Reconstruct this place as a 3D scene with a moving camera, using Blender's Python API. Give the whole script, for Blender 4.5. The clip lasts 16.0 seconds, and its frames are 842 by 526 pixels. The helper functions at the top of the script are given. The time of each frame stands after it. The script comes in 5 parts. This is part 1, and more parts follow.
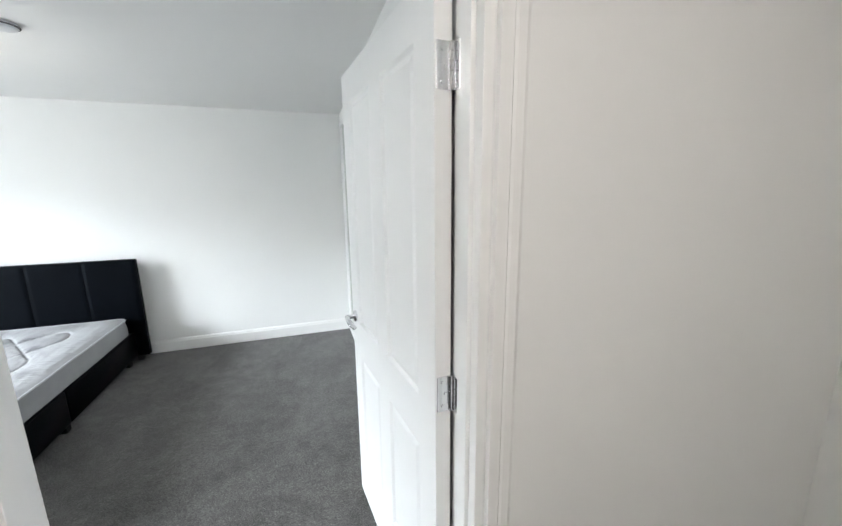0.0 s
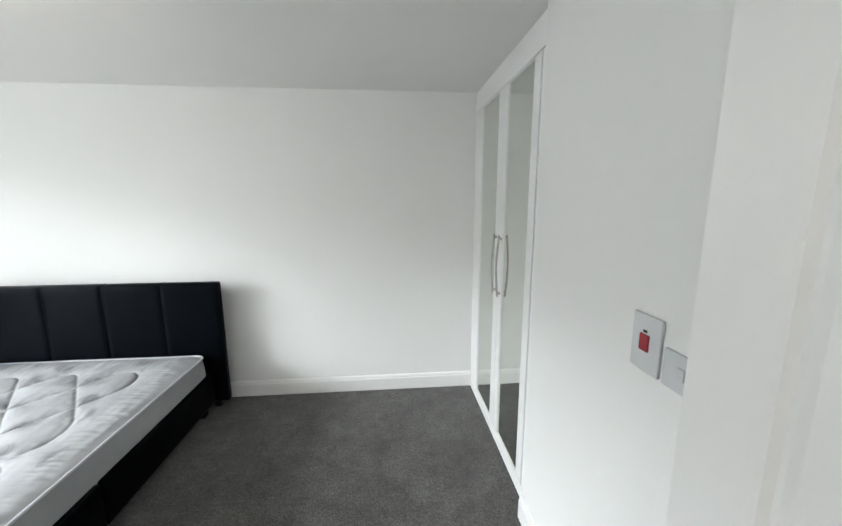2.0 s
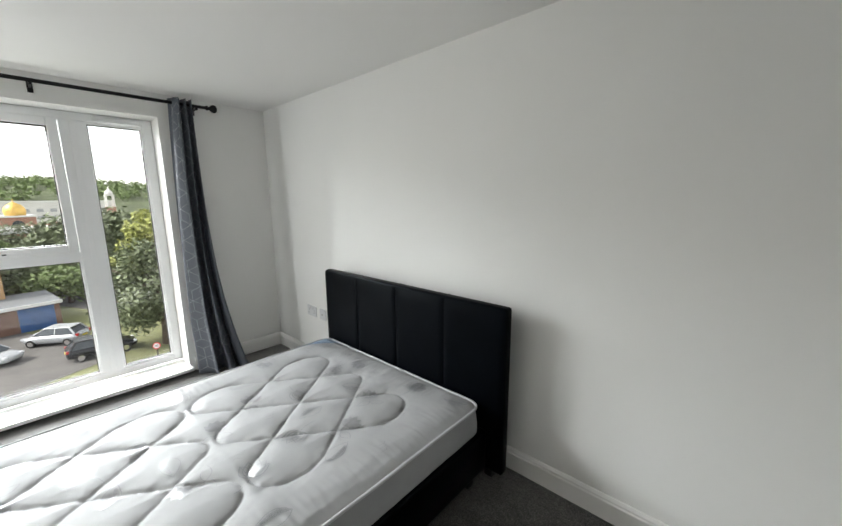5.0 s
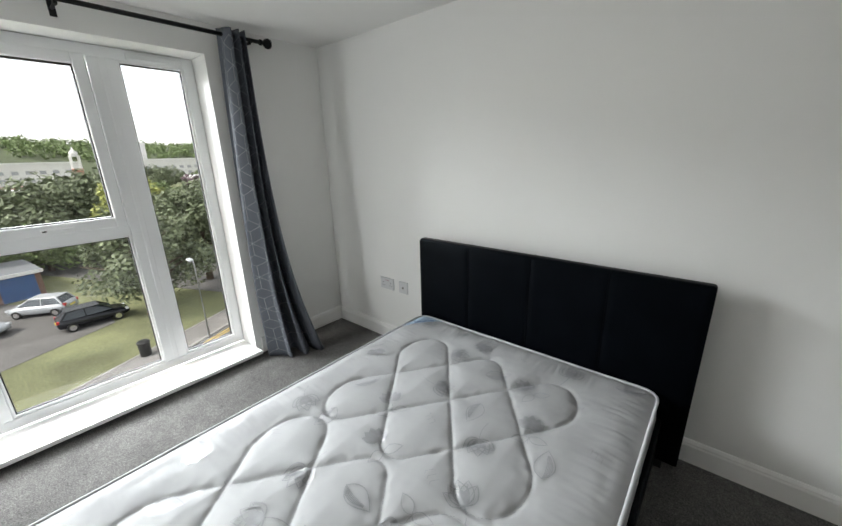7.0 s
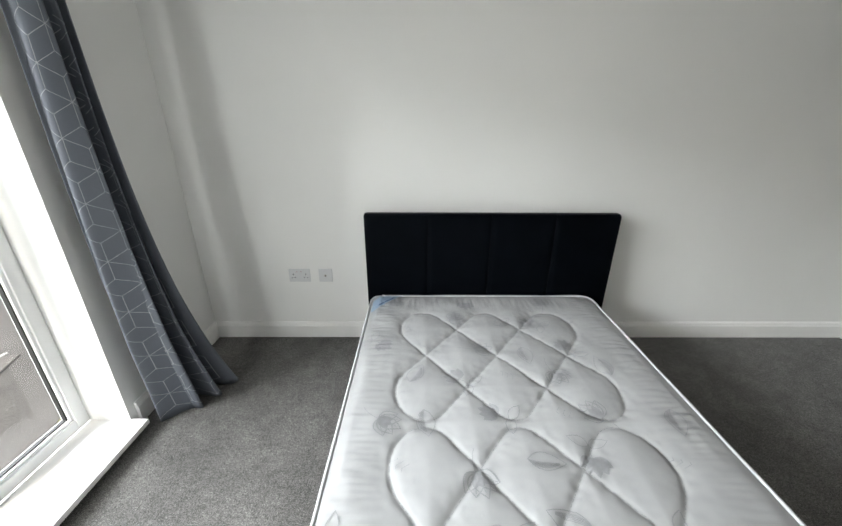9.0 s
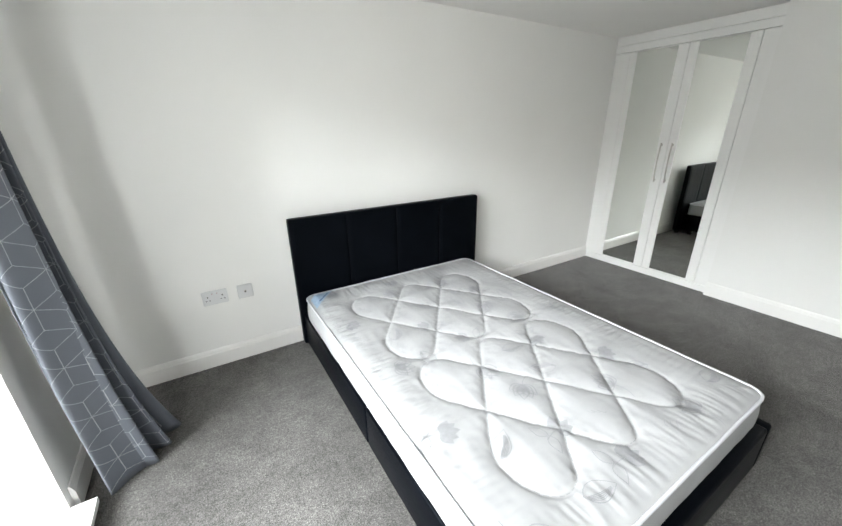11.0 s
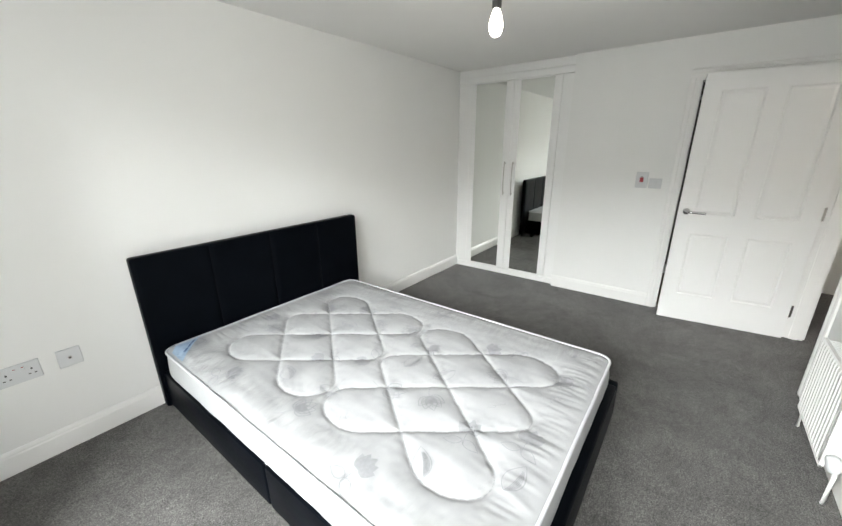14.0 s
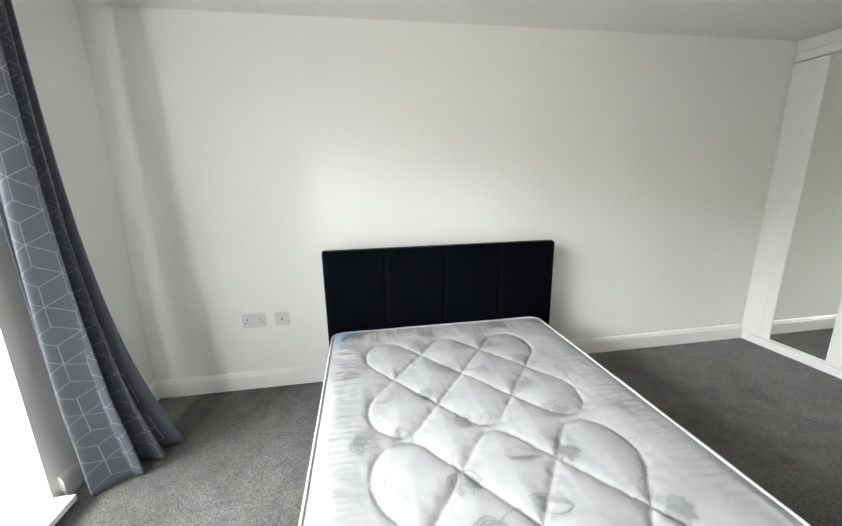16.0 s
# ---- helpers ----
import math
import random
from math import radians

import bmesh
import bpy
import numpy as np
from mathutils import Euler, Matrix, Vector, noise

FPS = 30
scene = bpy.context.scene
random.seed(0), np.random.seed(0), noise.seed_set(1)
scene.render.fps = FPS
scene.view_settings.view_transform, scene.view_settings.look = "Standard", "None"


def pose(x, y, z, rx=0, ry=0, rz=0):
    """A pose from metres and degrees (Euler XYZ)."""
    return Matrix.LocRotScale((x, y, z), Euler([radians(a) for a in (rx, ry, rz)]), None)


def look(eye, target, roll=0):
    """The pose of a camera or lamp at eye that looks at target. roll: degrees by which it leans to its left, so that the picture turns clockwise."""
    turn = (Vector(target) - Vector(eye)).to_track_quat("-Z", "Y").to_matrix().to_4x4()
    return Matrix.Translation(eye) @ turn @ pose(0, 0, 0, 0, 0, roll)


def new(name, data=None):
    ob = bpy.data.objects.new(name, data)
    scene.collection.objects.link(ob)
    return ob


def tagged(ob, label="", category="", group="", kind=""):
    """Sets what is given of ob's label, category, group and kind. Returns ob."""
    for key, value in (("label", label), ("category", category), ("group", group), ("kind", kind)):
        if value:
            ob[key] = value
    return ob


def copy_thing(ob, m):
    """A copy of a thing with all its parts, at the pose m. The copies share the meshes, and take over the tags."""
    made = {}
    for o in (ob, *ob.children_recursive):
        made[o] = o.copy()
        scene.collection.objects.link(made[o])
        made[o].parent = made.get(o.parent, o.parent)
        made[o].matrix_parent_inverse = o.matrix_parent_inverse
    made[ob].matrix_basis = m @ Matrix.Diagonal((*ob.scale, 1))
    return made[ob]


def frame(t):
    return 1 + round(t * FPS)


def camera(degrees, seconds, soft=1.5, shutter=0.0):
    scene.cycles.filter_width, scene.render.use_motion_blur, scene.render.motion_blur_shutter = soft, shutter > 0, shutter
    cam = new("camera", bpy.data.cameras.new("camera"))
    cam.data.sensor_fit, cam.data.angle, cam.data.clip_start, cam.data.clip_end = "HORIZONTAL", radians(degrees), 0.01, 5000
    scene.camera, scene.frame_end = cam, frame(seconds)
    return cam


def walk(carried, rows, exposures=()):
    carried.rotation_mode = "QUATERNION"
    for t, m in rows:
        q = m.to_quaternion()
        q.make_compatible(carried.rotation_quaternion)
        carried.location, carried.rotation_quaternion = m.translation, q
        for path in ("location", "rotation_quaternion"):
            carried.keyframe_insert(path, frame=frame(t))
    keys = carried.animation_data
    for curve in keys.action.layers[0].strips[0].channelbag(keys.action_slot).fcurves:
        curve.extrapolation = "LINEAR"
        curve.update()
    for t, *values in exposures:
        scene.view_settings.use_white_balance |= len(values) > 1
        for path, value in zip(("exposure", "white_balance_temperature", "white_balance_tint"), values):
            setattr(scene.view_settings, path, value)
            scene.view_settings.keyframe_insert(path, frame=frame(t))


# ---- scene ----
cam = camera(99.2, 16.0)
PATH = [
    (0, (4.162, -3.971, 1.536), (4.778, -2.109, 1.142), -0.7),
    (0.5, (4.068, -3.718, 1.552), (4.415, -1.781, 1.195), -0.4),
    (1, (4.002, -3.487, 1.495), (4.291, -1.535, 1.167), -0.9),
    (1.5, (4.039, -3.130, 1.510), (4.281, -1.170, 1.194), -0.1),
    (2, (3.942, -2.767, 1.543), (4.116, -0.806, 1.195), -0.2),
    (2.5, (3.868, -2.466, 1.503), (3.937, -0.488, 1.227), -0.4),
    (3, (3.789, -2.213, 1.497), (3.788, -0.229, 1.241), -0.2),
    (3.5, (3.646, -1.974, 1.521), (3.435, -0.004, 1.242), -0.4),
    (4, (3.554, -1.884, 1.463), (2.949, 0.005, 1.21), -0.3),
    (4.3, (3.504, -1.877, 1.494), (2.718, -0.06, 1.212), 0.1),
    (4.5, (3.496, -1.76, 1.486), (2.533, -0.034, 1.178), -0.9),
    (5, (3.525, -1.658, 1.498), (2.199, -0.204, 1.142), -0.5),
    (5.2, (3.475, -1.628, 1.496), (2.086, -0.241, 1.116), -0.8),
    (7.3, (2.486, -2.021, 1.507), (1.346, -0.504, 0.876), -0.8),
    (7.5, (2.361, -2.06, 1.496), (1.337, -0.473, 0.839), -0.5),
    (8, (2.108, -2.064, 1.533), (1.327, -0.369, 0.816), -0.6),
    (8.5, (1.763, -2.155, 1.521), (1.389, -0.344, 0.759), -0.2),
    (10.8, (0.818, -2.467, 1.505), (1.702, -0.821, 0.794), -0.8),
    (11, (0.705, -2.489, 1.507), (1.684, -0.896, 0.797), -0.8),
    (11.5, (0.567, -2.526, 1.49), (1.767, -1.091, 0.783), -0.6),
    (12, (0.543, -2.533, 1.474), (1.902, -1.25, 0.761), -0.5),
    (12.5, (0.567, -2.52, 1.484), (1.99, -1.309, 0.772), -0.5),
    (13, (0.558, -2.491, 1.492), (2.023, -1.321, 0.795), -0.5),
    (13.5, (0.564, -2.447, 1.507), (2.06, -1.299, 0.84), -0.5),
    (14, (0.664, -2.415, 1.506), (2.176, -1.261, 0.887), -0.5),
    (14.5, (0.853, -2.436, 1.488), (2.281, -1.147, 0.94), -1.0),
    (15, (0.965, -2.415, 1.45), (2.043, -0.801, 0.966), -1.2),
    (15.5, (1.106, -2.361, 1.434), (1.774, -0.538, 0.954), -1.0),
    (16, (1.407, -2.403, 1.393), (1.722, -0.481, 0.937), -1.1),
]
walk(cam, [(t, look(eye, target, roll)) for t, eye, target, roll in PATH], [(0, 1.72, 6250, 10), (0.6, 1.5, 6300, 10), (1.5, 1.36, 6450, 10), (3.0, 1.38, 6600, 10), (3.6, 1.36, 6650, 10), (4.5, 1.04, 6800, 10), (5.2, 0.66, 6750, 10), (7.4, 0.5, 6700, 10), (8.6, 0.6, 6750, 10), (11, 1.18, 6750, 10), (14, 1.12, 6850, 10), (15.3, 1.24, 6850, 10), (16, 1.14, 6850, 10)])

# ---- light ----
W, S = 0.0, -3.17
E, H = 4.566, 2.318
GROUND = -10.0

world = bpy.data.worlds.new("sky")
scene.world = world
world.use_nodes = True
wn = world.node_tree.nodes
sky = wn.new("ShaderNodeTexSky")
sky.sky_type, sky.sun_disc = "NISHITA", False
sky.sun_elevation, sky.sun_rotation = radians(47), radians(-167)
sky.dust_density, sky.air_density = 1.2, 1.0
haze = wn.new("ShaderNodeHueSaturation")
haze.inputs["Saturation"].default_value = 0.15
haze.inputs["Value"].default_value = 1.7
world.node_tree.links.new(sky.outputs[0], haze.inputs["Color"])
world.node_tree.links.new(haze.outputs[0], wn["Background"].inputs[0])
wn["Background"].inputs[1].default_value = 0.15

sun = bpy.data.lights.new("sun", "SUN")
sun.energy, sun.angle, sun.color = 2.6, radians(10), (1.0, 0.95, 0.88)
new("sun", sun).matrix_world = look((-5, -22, 24), (0, 0, 0))

# added area lamp outside, boosting indoors the daylight of the low sky above the roofs
day = bpy.data.lights.new("sky_fill", "AREA")
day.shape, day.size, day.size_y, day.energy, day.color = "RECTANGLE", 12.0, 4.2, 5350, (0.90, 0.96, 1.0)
new("sky_fill", day).matrix_world = look((-8.0, -2.2, 5.4), (0.5, -2.0, 1.0))
# added area lamp in the opening's unseen far light, standing in for skylight
side = bpy.data.lights.new("opening_fill", "AREA")
side.shape, side.size, side.size_y, side.energy, side.color = "RECTANGLE", 0.34, 1.9, 14, (0.92, 0.97, 1.0)
new("opening_fill", side).matrix_world = look((-0.195, -2.47, 1.1), (0.805, -2.25, 1.1))

bulb_light = bpy.data.lights.new("bulb_light", "POINT")
bulb_light.energy, bulb_light.color, bulb_light.shadow_soft_size = 1.6, (1.0, 0.94, 0.85), 0.03
new("bulb_light", bulb_light).location = (2.35, -1.57, 1.93)

hall_light = bpy.data.lights.new("hall_light", "POINT")
hall_light.energy, hall_light.color, hall_light.shadow_soft_size = 11.5, (1.0, 0.93, 0.86), 0.12
new("hall_light", hall_light).location = (4.0, -4.7, 2.16)

# ---- materials ----


def mat(name, color, rough=0.6, metal=0.0, var=0.06, scale=6.0, bump=0.0, bscale=200.0, fine=0.0, spec=0.5):
    m = bpy.data.materials.new(name)
    m.use_nodes = True
    nt = m.node_tree
    b = nt.nodes["Principled BSDF"]
    b.inputs["Roughness"].default_value = rough
    b.inputs["Metallic"].default_value = metal
    b.inputs["Specular IOR Level"].default_value = spec
    co = nt.nodes.new("ShaderNodeTexCoord")
    n1 = nt.nodes.new("ShaderNodeTexNoise")
    n1.inputs["Scale"].default_value, n1.inputs["Detail"].default_value = scale, 6
    nt.links.new(co.outputs["Object"], n1.inputs["Vector"])
    ramp = nt.nodes.new("ShaderNodeValToRGB")
    lo = [max(0, c * (1 - var)) for c in color]
    hi = [min(1, c * (1 + var)) for c in color]
    ramp.color_ramp.elements[0].position, ramp.color_ramp.elements[1].position = 0.3, 0.7
    ramp.color_ramp.elements[0].color, ramp.color_ramp.elements[1].color = (*lo, 1), (*hi, 1)
    nt.links.new(n1.outputs["Fac"], ramp.inputs[0])
    out = ramp.outputs[0]
    n2 = nt.nodes.new("ShaderNodeTexNoise")
    n2.inputs["Scale"].default_value, n2.inputs["Detail"].default_value = bscale, 3
    nt.links.new(co.outputs["Object"], n2.inputs["Vector"])
    if fine:
        r2 = nt.nodes.new("ShaderNodeMapRange")
        r2.inputs[1].default_value, r2.inputs[2].default_value = 0.3, 0.7
        r2.inputs[3].default_value, r2.inputs[4].default_value = 1 - fine, 1 + fine
        nt.links.new(n2.outputs["Fac"], r2.inputs[0])
        mx = nt.nodes.new("ShaderNodeVectorMath")
        mx.operation = "SCALE"
        nt.links.new(out, mx.inputs[0])
        nt.links.new(r2.outputs[0], mx.inputs["Scale"])
        out = mx.outputs[0]
    nt.links.new(out, b.inputs["Base Color"])
    if bump:
        bp = nt.nodes.new("ShaderNodeBump")
        bp.inputs["Strength"].default_value, bp.inputs["Distance"].default_value = bump, 0.004
        nt.links.new(n2.outputs["Fac"], bp.inputs["Height"])
        nt.links.new(bp.outputs[0], b.inputs["Normal"])
    return m


WALL = mat("wall_paint", (0.80, 0.80, 0.785), 0.75, var=0.012, scale=1.5, bump=0.06, bscale=160)
CEIL = mat("ceiling_paint", (0.80, 0.795, 0.78), 0.85, var=0.012, scale=1.2, bump=0.05, bscale=140)
TRIM = mat("trim_gloss", (0.82, 0.815, 0.80), 0.32, var=0.015, scale=4, bump=0.02, bscale=60)
DOORP = mat("door_paint", (0.82, 0.82, 0.81), 0.38, var=0.012, scale=3, bump=0.04, bscale=90)
LAM = mat("white_laminate", (0.82, 0.82, 0.81), 0.3, var=0.012, scale=3)
UPVC = mat("white_upvc", (0.82, 0.83, 0.84), 0.28, var=0.01, scale=3)
PLAST = mat("white_plastic", (0.62, 0.63, 0.64), 0.35, var=0.01)
GREYP = mat("grey_slot", (0.05, 0.05, 0.05), 0.5)
REDP = mat("red_rocker", (0.33, 0.02, 0.03), 0.35)
CHROME = mat("chrome", (0.75, 0.75, 0.76), 0.12, 1.0, var=0.03)
NICKEL = mat("brushed_nickel", (0.50, 0.48, 0.45), 0.32, 1.0, var=0.08, scale=30)
BLACKM = mat("black_metal", (0.012, 0.012, 0.013), 0.4, 0.6, var=0.1)
RUBBER = mat("black_rubber", (0.01, 0.01, 0.01), 0.7)
LEATHER = mat("black_leatherette", (0.0016, 0.0021, 0.0033), 0.34, var=0.25, scale=8, bump=0.10, bscale=260, spec=0.045)
LEATHER.node_tree.nodes["Principled BSDF"].inputs["Specular Tint"].default_value = (0.75, 0.88, 1.0, 1)
STITCH = mat("dark_stitch", (0.004, 0.0045, 0.006), 0.7, spec=0.1)
TICK = mat("mattress_ticking", (0.335, 0.34, 0.345), 0.6, var=0.04, scale=10, bump=0.12, bscale=420, spec=0.3)
PIPING = mat("white_piping", (0.50, 0.51, 0.53), 0.6)
PRINT = mat("grey_print", (0.215, 0.22, 0.23), 0.36, 0.0, var=0.10, scale=60, spec=1.0)
LABEL = mat("blue_label", (0.25, 0.34, 0.45), 0.5, var=0.1, scale=40)
LABELD = mat("blue_label_ink", (0.04, 0.09, 0.2), 0.5)
CURT = mat("slate_curtain", (0.100, 0.112, 0.134), 0.7, var=0.06, scale=8, bump=0.15, bscale=700, fine=0.12)
FOIL = mat("silver_foil", (0.34, 0.35, 0.37), 0.45, 0.4, var=0.15, scale=40)
CARPET = mat("grey_carpet", (0.096, 0.0925, 0.089), 0.95, var=0.10, scale=1.6, bump=1.0, bscale=190, fine=0.55, spec=0.08)


def carpet_marks(m):
    """Brushed patches and specks of the pile, on top of the base colour."""
    nt = m.node_tree
    b = nt.nodes["Principled BSDF"]
    out = b.inputs["Base Color"].links[0].from_socket
    co = nt.nodes.new("ShaderNodeTexCoord")
    for sc, lo, hi, det, dist in ((2.8, 0.83, 1.14, 9, 0.8), (12.0, 0.86, 1.14, 9, 0.5), (55.0, 0.80, 1.22, 5, 0.0), (150.0, 0.66, 1.36, 3, 0.0)):
        n = nt.nodes.new("ShaderNodeTexNoise")
        n.inputs["Scale"].default_value, n.inputs["Detail"].default_value, n.inputs["Distortion"].default_value = sc, det, dist
        nt.links.new(co.outputs["Object"], n.inputs["Vector"])
        r = nt.nodes.new("ShaderNodeMapRange")
        r.inputs[1].default_value, r.inputs[2].default_value = 0.35, 0.65
        r.inputs[3].default_value, r.inputs[4].default_value = lo, hi
        nt.links.new(n.outputs["Fac"], r.inputs[0])
        v = nt.nodes.new("ShaderNodeVectorMath")
        v.operation = "SCALE"
        nt.links.new(out, v.inputs[0])
        nt.links.new(r.outputs[0], v.inputs["Scale"])
        out = v.outputs[0]
    nt.links.new(out, b.inputs["Base Color"])


carpet_marks(CARPET)
for key, value in (("Sheen Weight", 0.24), ("Sheen Roughness", 0.45)):
    CARPET.node_tree.nodes["Principled BSDF"].inputs[key].default_value = value
TRAY = mat("shower_tray", (0.80, 0.80, 0.80), 0.2, var=0.01)
TILE = mat("brown_tile", (0.10, 0.086, 0.075), 0.25, var=0.18, scale=5, fine=0.08, bscale=60)
GROUT = mat("tile_grout", (0.20, 0.185, 0.17), 0.8)
VINYL = mat("wood_vinyl", (0.20, 0.125, 0.065), 0.35, var=0.22, scale=7, fine=0.1, bscale=50)


def shader(name, build):
    m = bpy.data.materials.new(name)
    m.use_nodes = True
    nt = m.node_tree
    nt.nodes.remove(nt.nodes["Principled BSDF"])
    nt.links.new(build(nt), nt.nodes["Material Output"].inputs[0])
    return m


def glassy(tint, gloss, rough=0.0):
    def build(nt):
        t = nt.nodes.new("ShaderNodeBsdfTransparent")
        t.inputs[0].default_value = (*tint, 1)
        g = nt.nodes.new("ShaderNodeBsdfGlossy")
        g.inputs["Roughness"].default_value = rough
        mix = nt.nodes.new("ShaderNodeMixShader")
        mix.inputs[0].default_value = gloss
        nt.links.new(t.outputs[0], mix.inputs[1])
        nt.links.new(g.outputs[0], mix.inputs[2])
        return mix.outputs[0]
    return build


GLASS = shader("window_glass", glassy((0.97, 0.98, 0.98), 0.03))
SHGLASS = shader("shower_glass", glassy((0.86, 0.88, 0.87), 0.10))


def mirror_build(nt):
    g = nt.nodes.new("ShaderNodeBsdfGlossy")
    g.inputs["Color"].default_value = (0.80, 0.82, 0.79, 1)
    g.inputs["Roughness"].default_value = 0.0
    return g.outputs[0]


MIRROR = shader("mirror_glass", mirror_build)


def emit_build(nt):
    e = nt.nodes.new("ShaderNodeEmission")
    e.inputs[0].default_value, e.inputs[1].default_value = (1.0, 0.93, 0.82, 1), 14
    return e.outputs[0]


BULB = shader("lit_bulb", emit_build)

# ---- mesh helpers ----


def link(name, bm, material, parent=None, label="", smooth=False):
    me = bpy.data.meshes.new(name)
    bm.normal_update()
    bm.to_mesh(me)
    bm.free()
    for mm in (material if isinstance(material, (list, tuple)) else [material]):
        me.materials.append(mm)
    if smooth:
        for p in me.polygons:
            p.use_smooth = True
    ob = new(name, me)
    if parent is not None:
        ob.parent = parent
    if label:
        ob["label"] = label
    return ob


def part(name, bm, material, parent, label="", smooth=False):
    return link(name, bm, material, parent, label, smooth)


def thing(name, label, category, group="", at=None):
    ob = new(name)
    ob.empty_display_size = 0.1
    if at is not None:
        ob.matrix_basis = at
    return tagged(ob, label, category, group)


def box(bm, x0, x1, y0, y1, z0, z1, bevel=0.0, seg=2):
    r = bmesh.ops.create_cube(bm, size=1)
    vs = r["verts"]
    for v in vs:
        v.co = ((x0 + x1) / 2 + v.co.x * (x1 - x0), (y0 + y1) / 2 + v.co.y * (y1 - y0), (z0 + z1) / 2 + v.co.z * (z1 - z0))
    if bevel:
        es = list({e for v in vs for e in v.link_edges})
        bmesh.ops.bevel(bm, geom=es, offset=bevel, segments=seg, profile=0.5, affect="EDGES")
    return bm


def boxes(*args, bevel=0.0):
    bm = bmesh.new()
    for a in args:
        box(bm, *a, bevel=bevel)
    return bm


def cyl(bm, p0, p1, r0, r1=None, n=16, caps=True):
    p0, p1 = Vector(p0), Vector(p1)
    r1 = r0 if r1 is None else r1
    m = Matrix.Translation((p0 + p1) / 2) @ (p1 - p0).to_track_quat("Z", "Y").to_matrix().to_4x4()
    bmesh.ops.create_cone(bm, cap_ends=caps, segments=n, radius1=r0, radius2=r1, depth=(p1 - p0).length, matrix=m)
    return bm


def tube(bm, pts, r, n=10):
    """A round bar swept along points."""
    pts = [Vector(p) for p in pts]
    rings = []
    for i, p in enumerate(pts):
        d = (pts[min(i + 1, len(pts) - 1)] - pts[max(i - 1, 0)]).normalized()
        q = d.to_track_quat("Z", "Y")
        rr = r[i] if isinstance(r, (list, tuple)) else r
        rings.append([bm.verts.new(p + q @ Vector((rr * math.cos(2 * math.pi * k / n), rr * math.sin(2 * math.pi * k / n), 0))) for k in range(n)])
    for a, b in zip(rings, rings[1:]):
        for k in range(n):
            bm.faces.new((a[k], a[(k + 1) % n], b[(k + 1) % n], b[k]))
    bm.faces.new(list(reversed(rings[0])))
    bm.faces.new(rings[-1])
    return bm


def lathe(bm, profile, n=24, m=Matrix()):
    """A turned shape from (radius, height) pairs about z."""
    rings = [[bm.verts.new(m @ Vector((r * math.cos(2 * math.pi * k / n), r * math.sin(2 * math.pi * k / n), z))) for k in range(n)] for r, z in profile]
    for a, b in zip(rings, rings[1:]):
        for k in range(n):
            bm.faces.new((a[k], a[(k + 1) % n], b[(k + 1) % n], b[k]))
    bm.faces.new(list(reversed(rings[0])))
    bm.faces.new(rings[-1])
    return bm


def sweep(bm, profile, a, b, out, up=Vector((0, 0, 1))):
    """A moulding: profile of (out, up) pairs pulled straight from a to b."""
    a, b, out = Vector(a), Vector(b), Vector(out)
    ra = [bm.verts.new(a + out * o + up * u) for o, u in profile]
    rb = [bm.verts.new(b + out * o + up * u) for o, u in profile]
    n = len(profile)
    for k in range(n):
        bm.faces.new((ra[k], ra[(k + 1) % n], rb[(k + 1) % n], rb[k]))
    bm.faces.new(list(reversed(ra)))
    bm.faces.new(rb)
    bmesh.ops.recalc_face_normals(bm, faces=bm.faces)
    return bm


def structure(ob, label, category):
    return tagged(ob, label, category, kind="structure")


# ---- setting ----
T = 0.13
WY0, WY1 = -2.66, -0.85           # window opening along y
WZ0, WZ1 = 0.055, 2.14            # sill and head
DX0, DX1, DZ = 3.62, 4.536, 2.03   # entry doorway in the south wall
NY0, NY1, NZ = -2.955, -2.285, 2.005  # ensuite doorway in the east wall
WARDY = -1.29

structure(link("floor", boxes((W - 0.02, E + 0.06, S - 0.02, 0.02, -0.2, 0)), CARPET), "plain grey cut-pile fitted carpet, slightly trodden", "floor")
structure(link("floor_hall", boxes((2.6, 6.0, -5.6, S - 0.02, -0.2, -0.002)), CARPET), "grey fitted carpet in the hallway", "floor")
structure(link("ceiling", boxes((W - 0.3, 6.75, -5.7, 0.2, H, H + 0.2)), CEIL), "smooth white painted plasterboard ceiling", "ceiling")
structure(link("wall_north", boxes((W - 0.3, E + 0.80, 0, 0.2, -0.2, H)), WALL), "plain warm white painted wall behind the bed", "wall")
structure(link("wall_west", boxes((-0.3, 0, WY1, 0, -0.2, H), (-0.3, 0, S - T, WY0, -0.2, H), (-0.3, 0, WY0, WY1, WZ1, H), (-0.3, 0, WY0, WY1, -0.2, WZ0 - 0.03))
               , WALL), "white painted window wall with a deep low opening", "wall")
structure(link("wall_south", boxes((-0.3, DX0, S - T, S, -0.2, H), (DX1, 6.7, S - T, S, -0.2, H), (DX0, DX1, S - T, S, DZ, H)), WALL),
          "white painted wall with the bedroom doorway", "wall")
structure(link("wall_east", boxes((E, E + T, NY1, WARDY, -0.2, H), (E, E + T, S, NY0, -0.2, H), (E, E + T, NY0, NY1, NZ, H)), WALL),
          "white painted wall with the ensuite doorway", "wall")
structure(link("wall_wardrobe_recess", boxes((E + T, E + 0.77, WARDY - 0.1, WARDY - 0.02, -0.2, H), (E + 0.69, E + 0.79, WARDY, 0, -0.2, H)), WALL), "white wall around the built-in wardrobe", "wall")
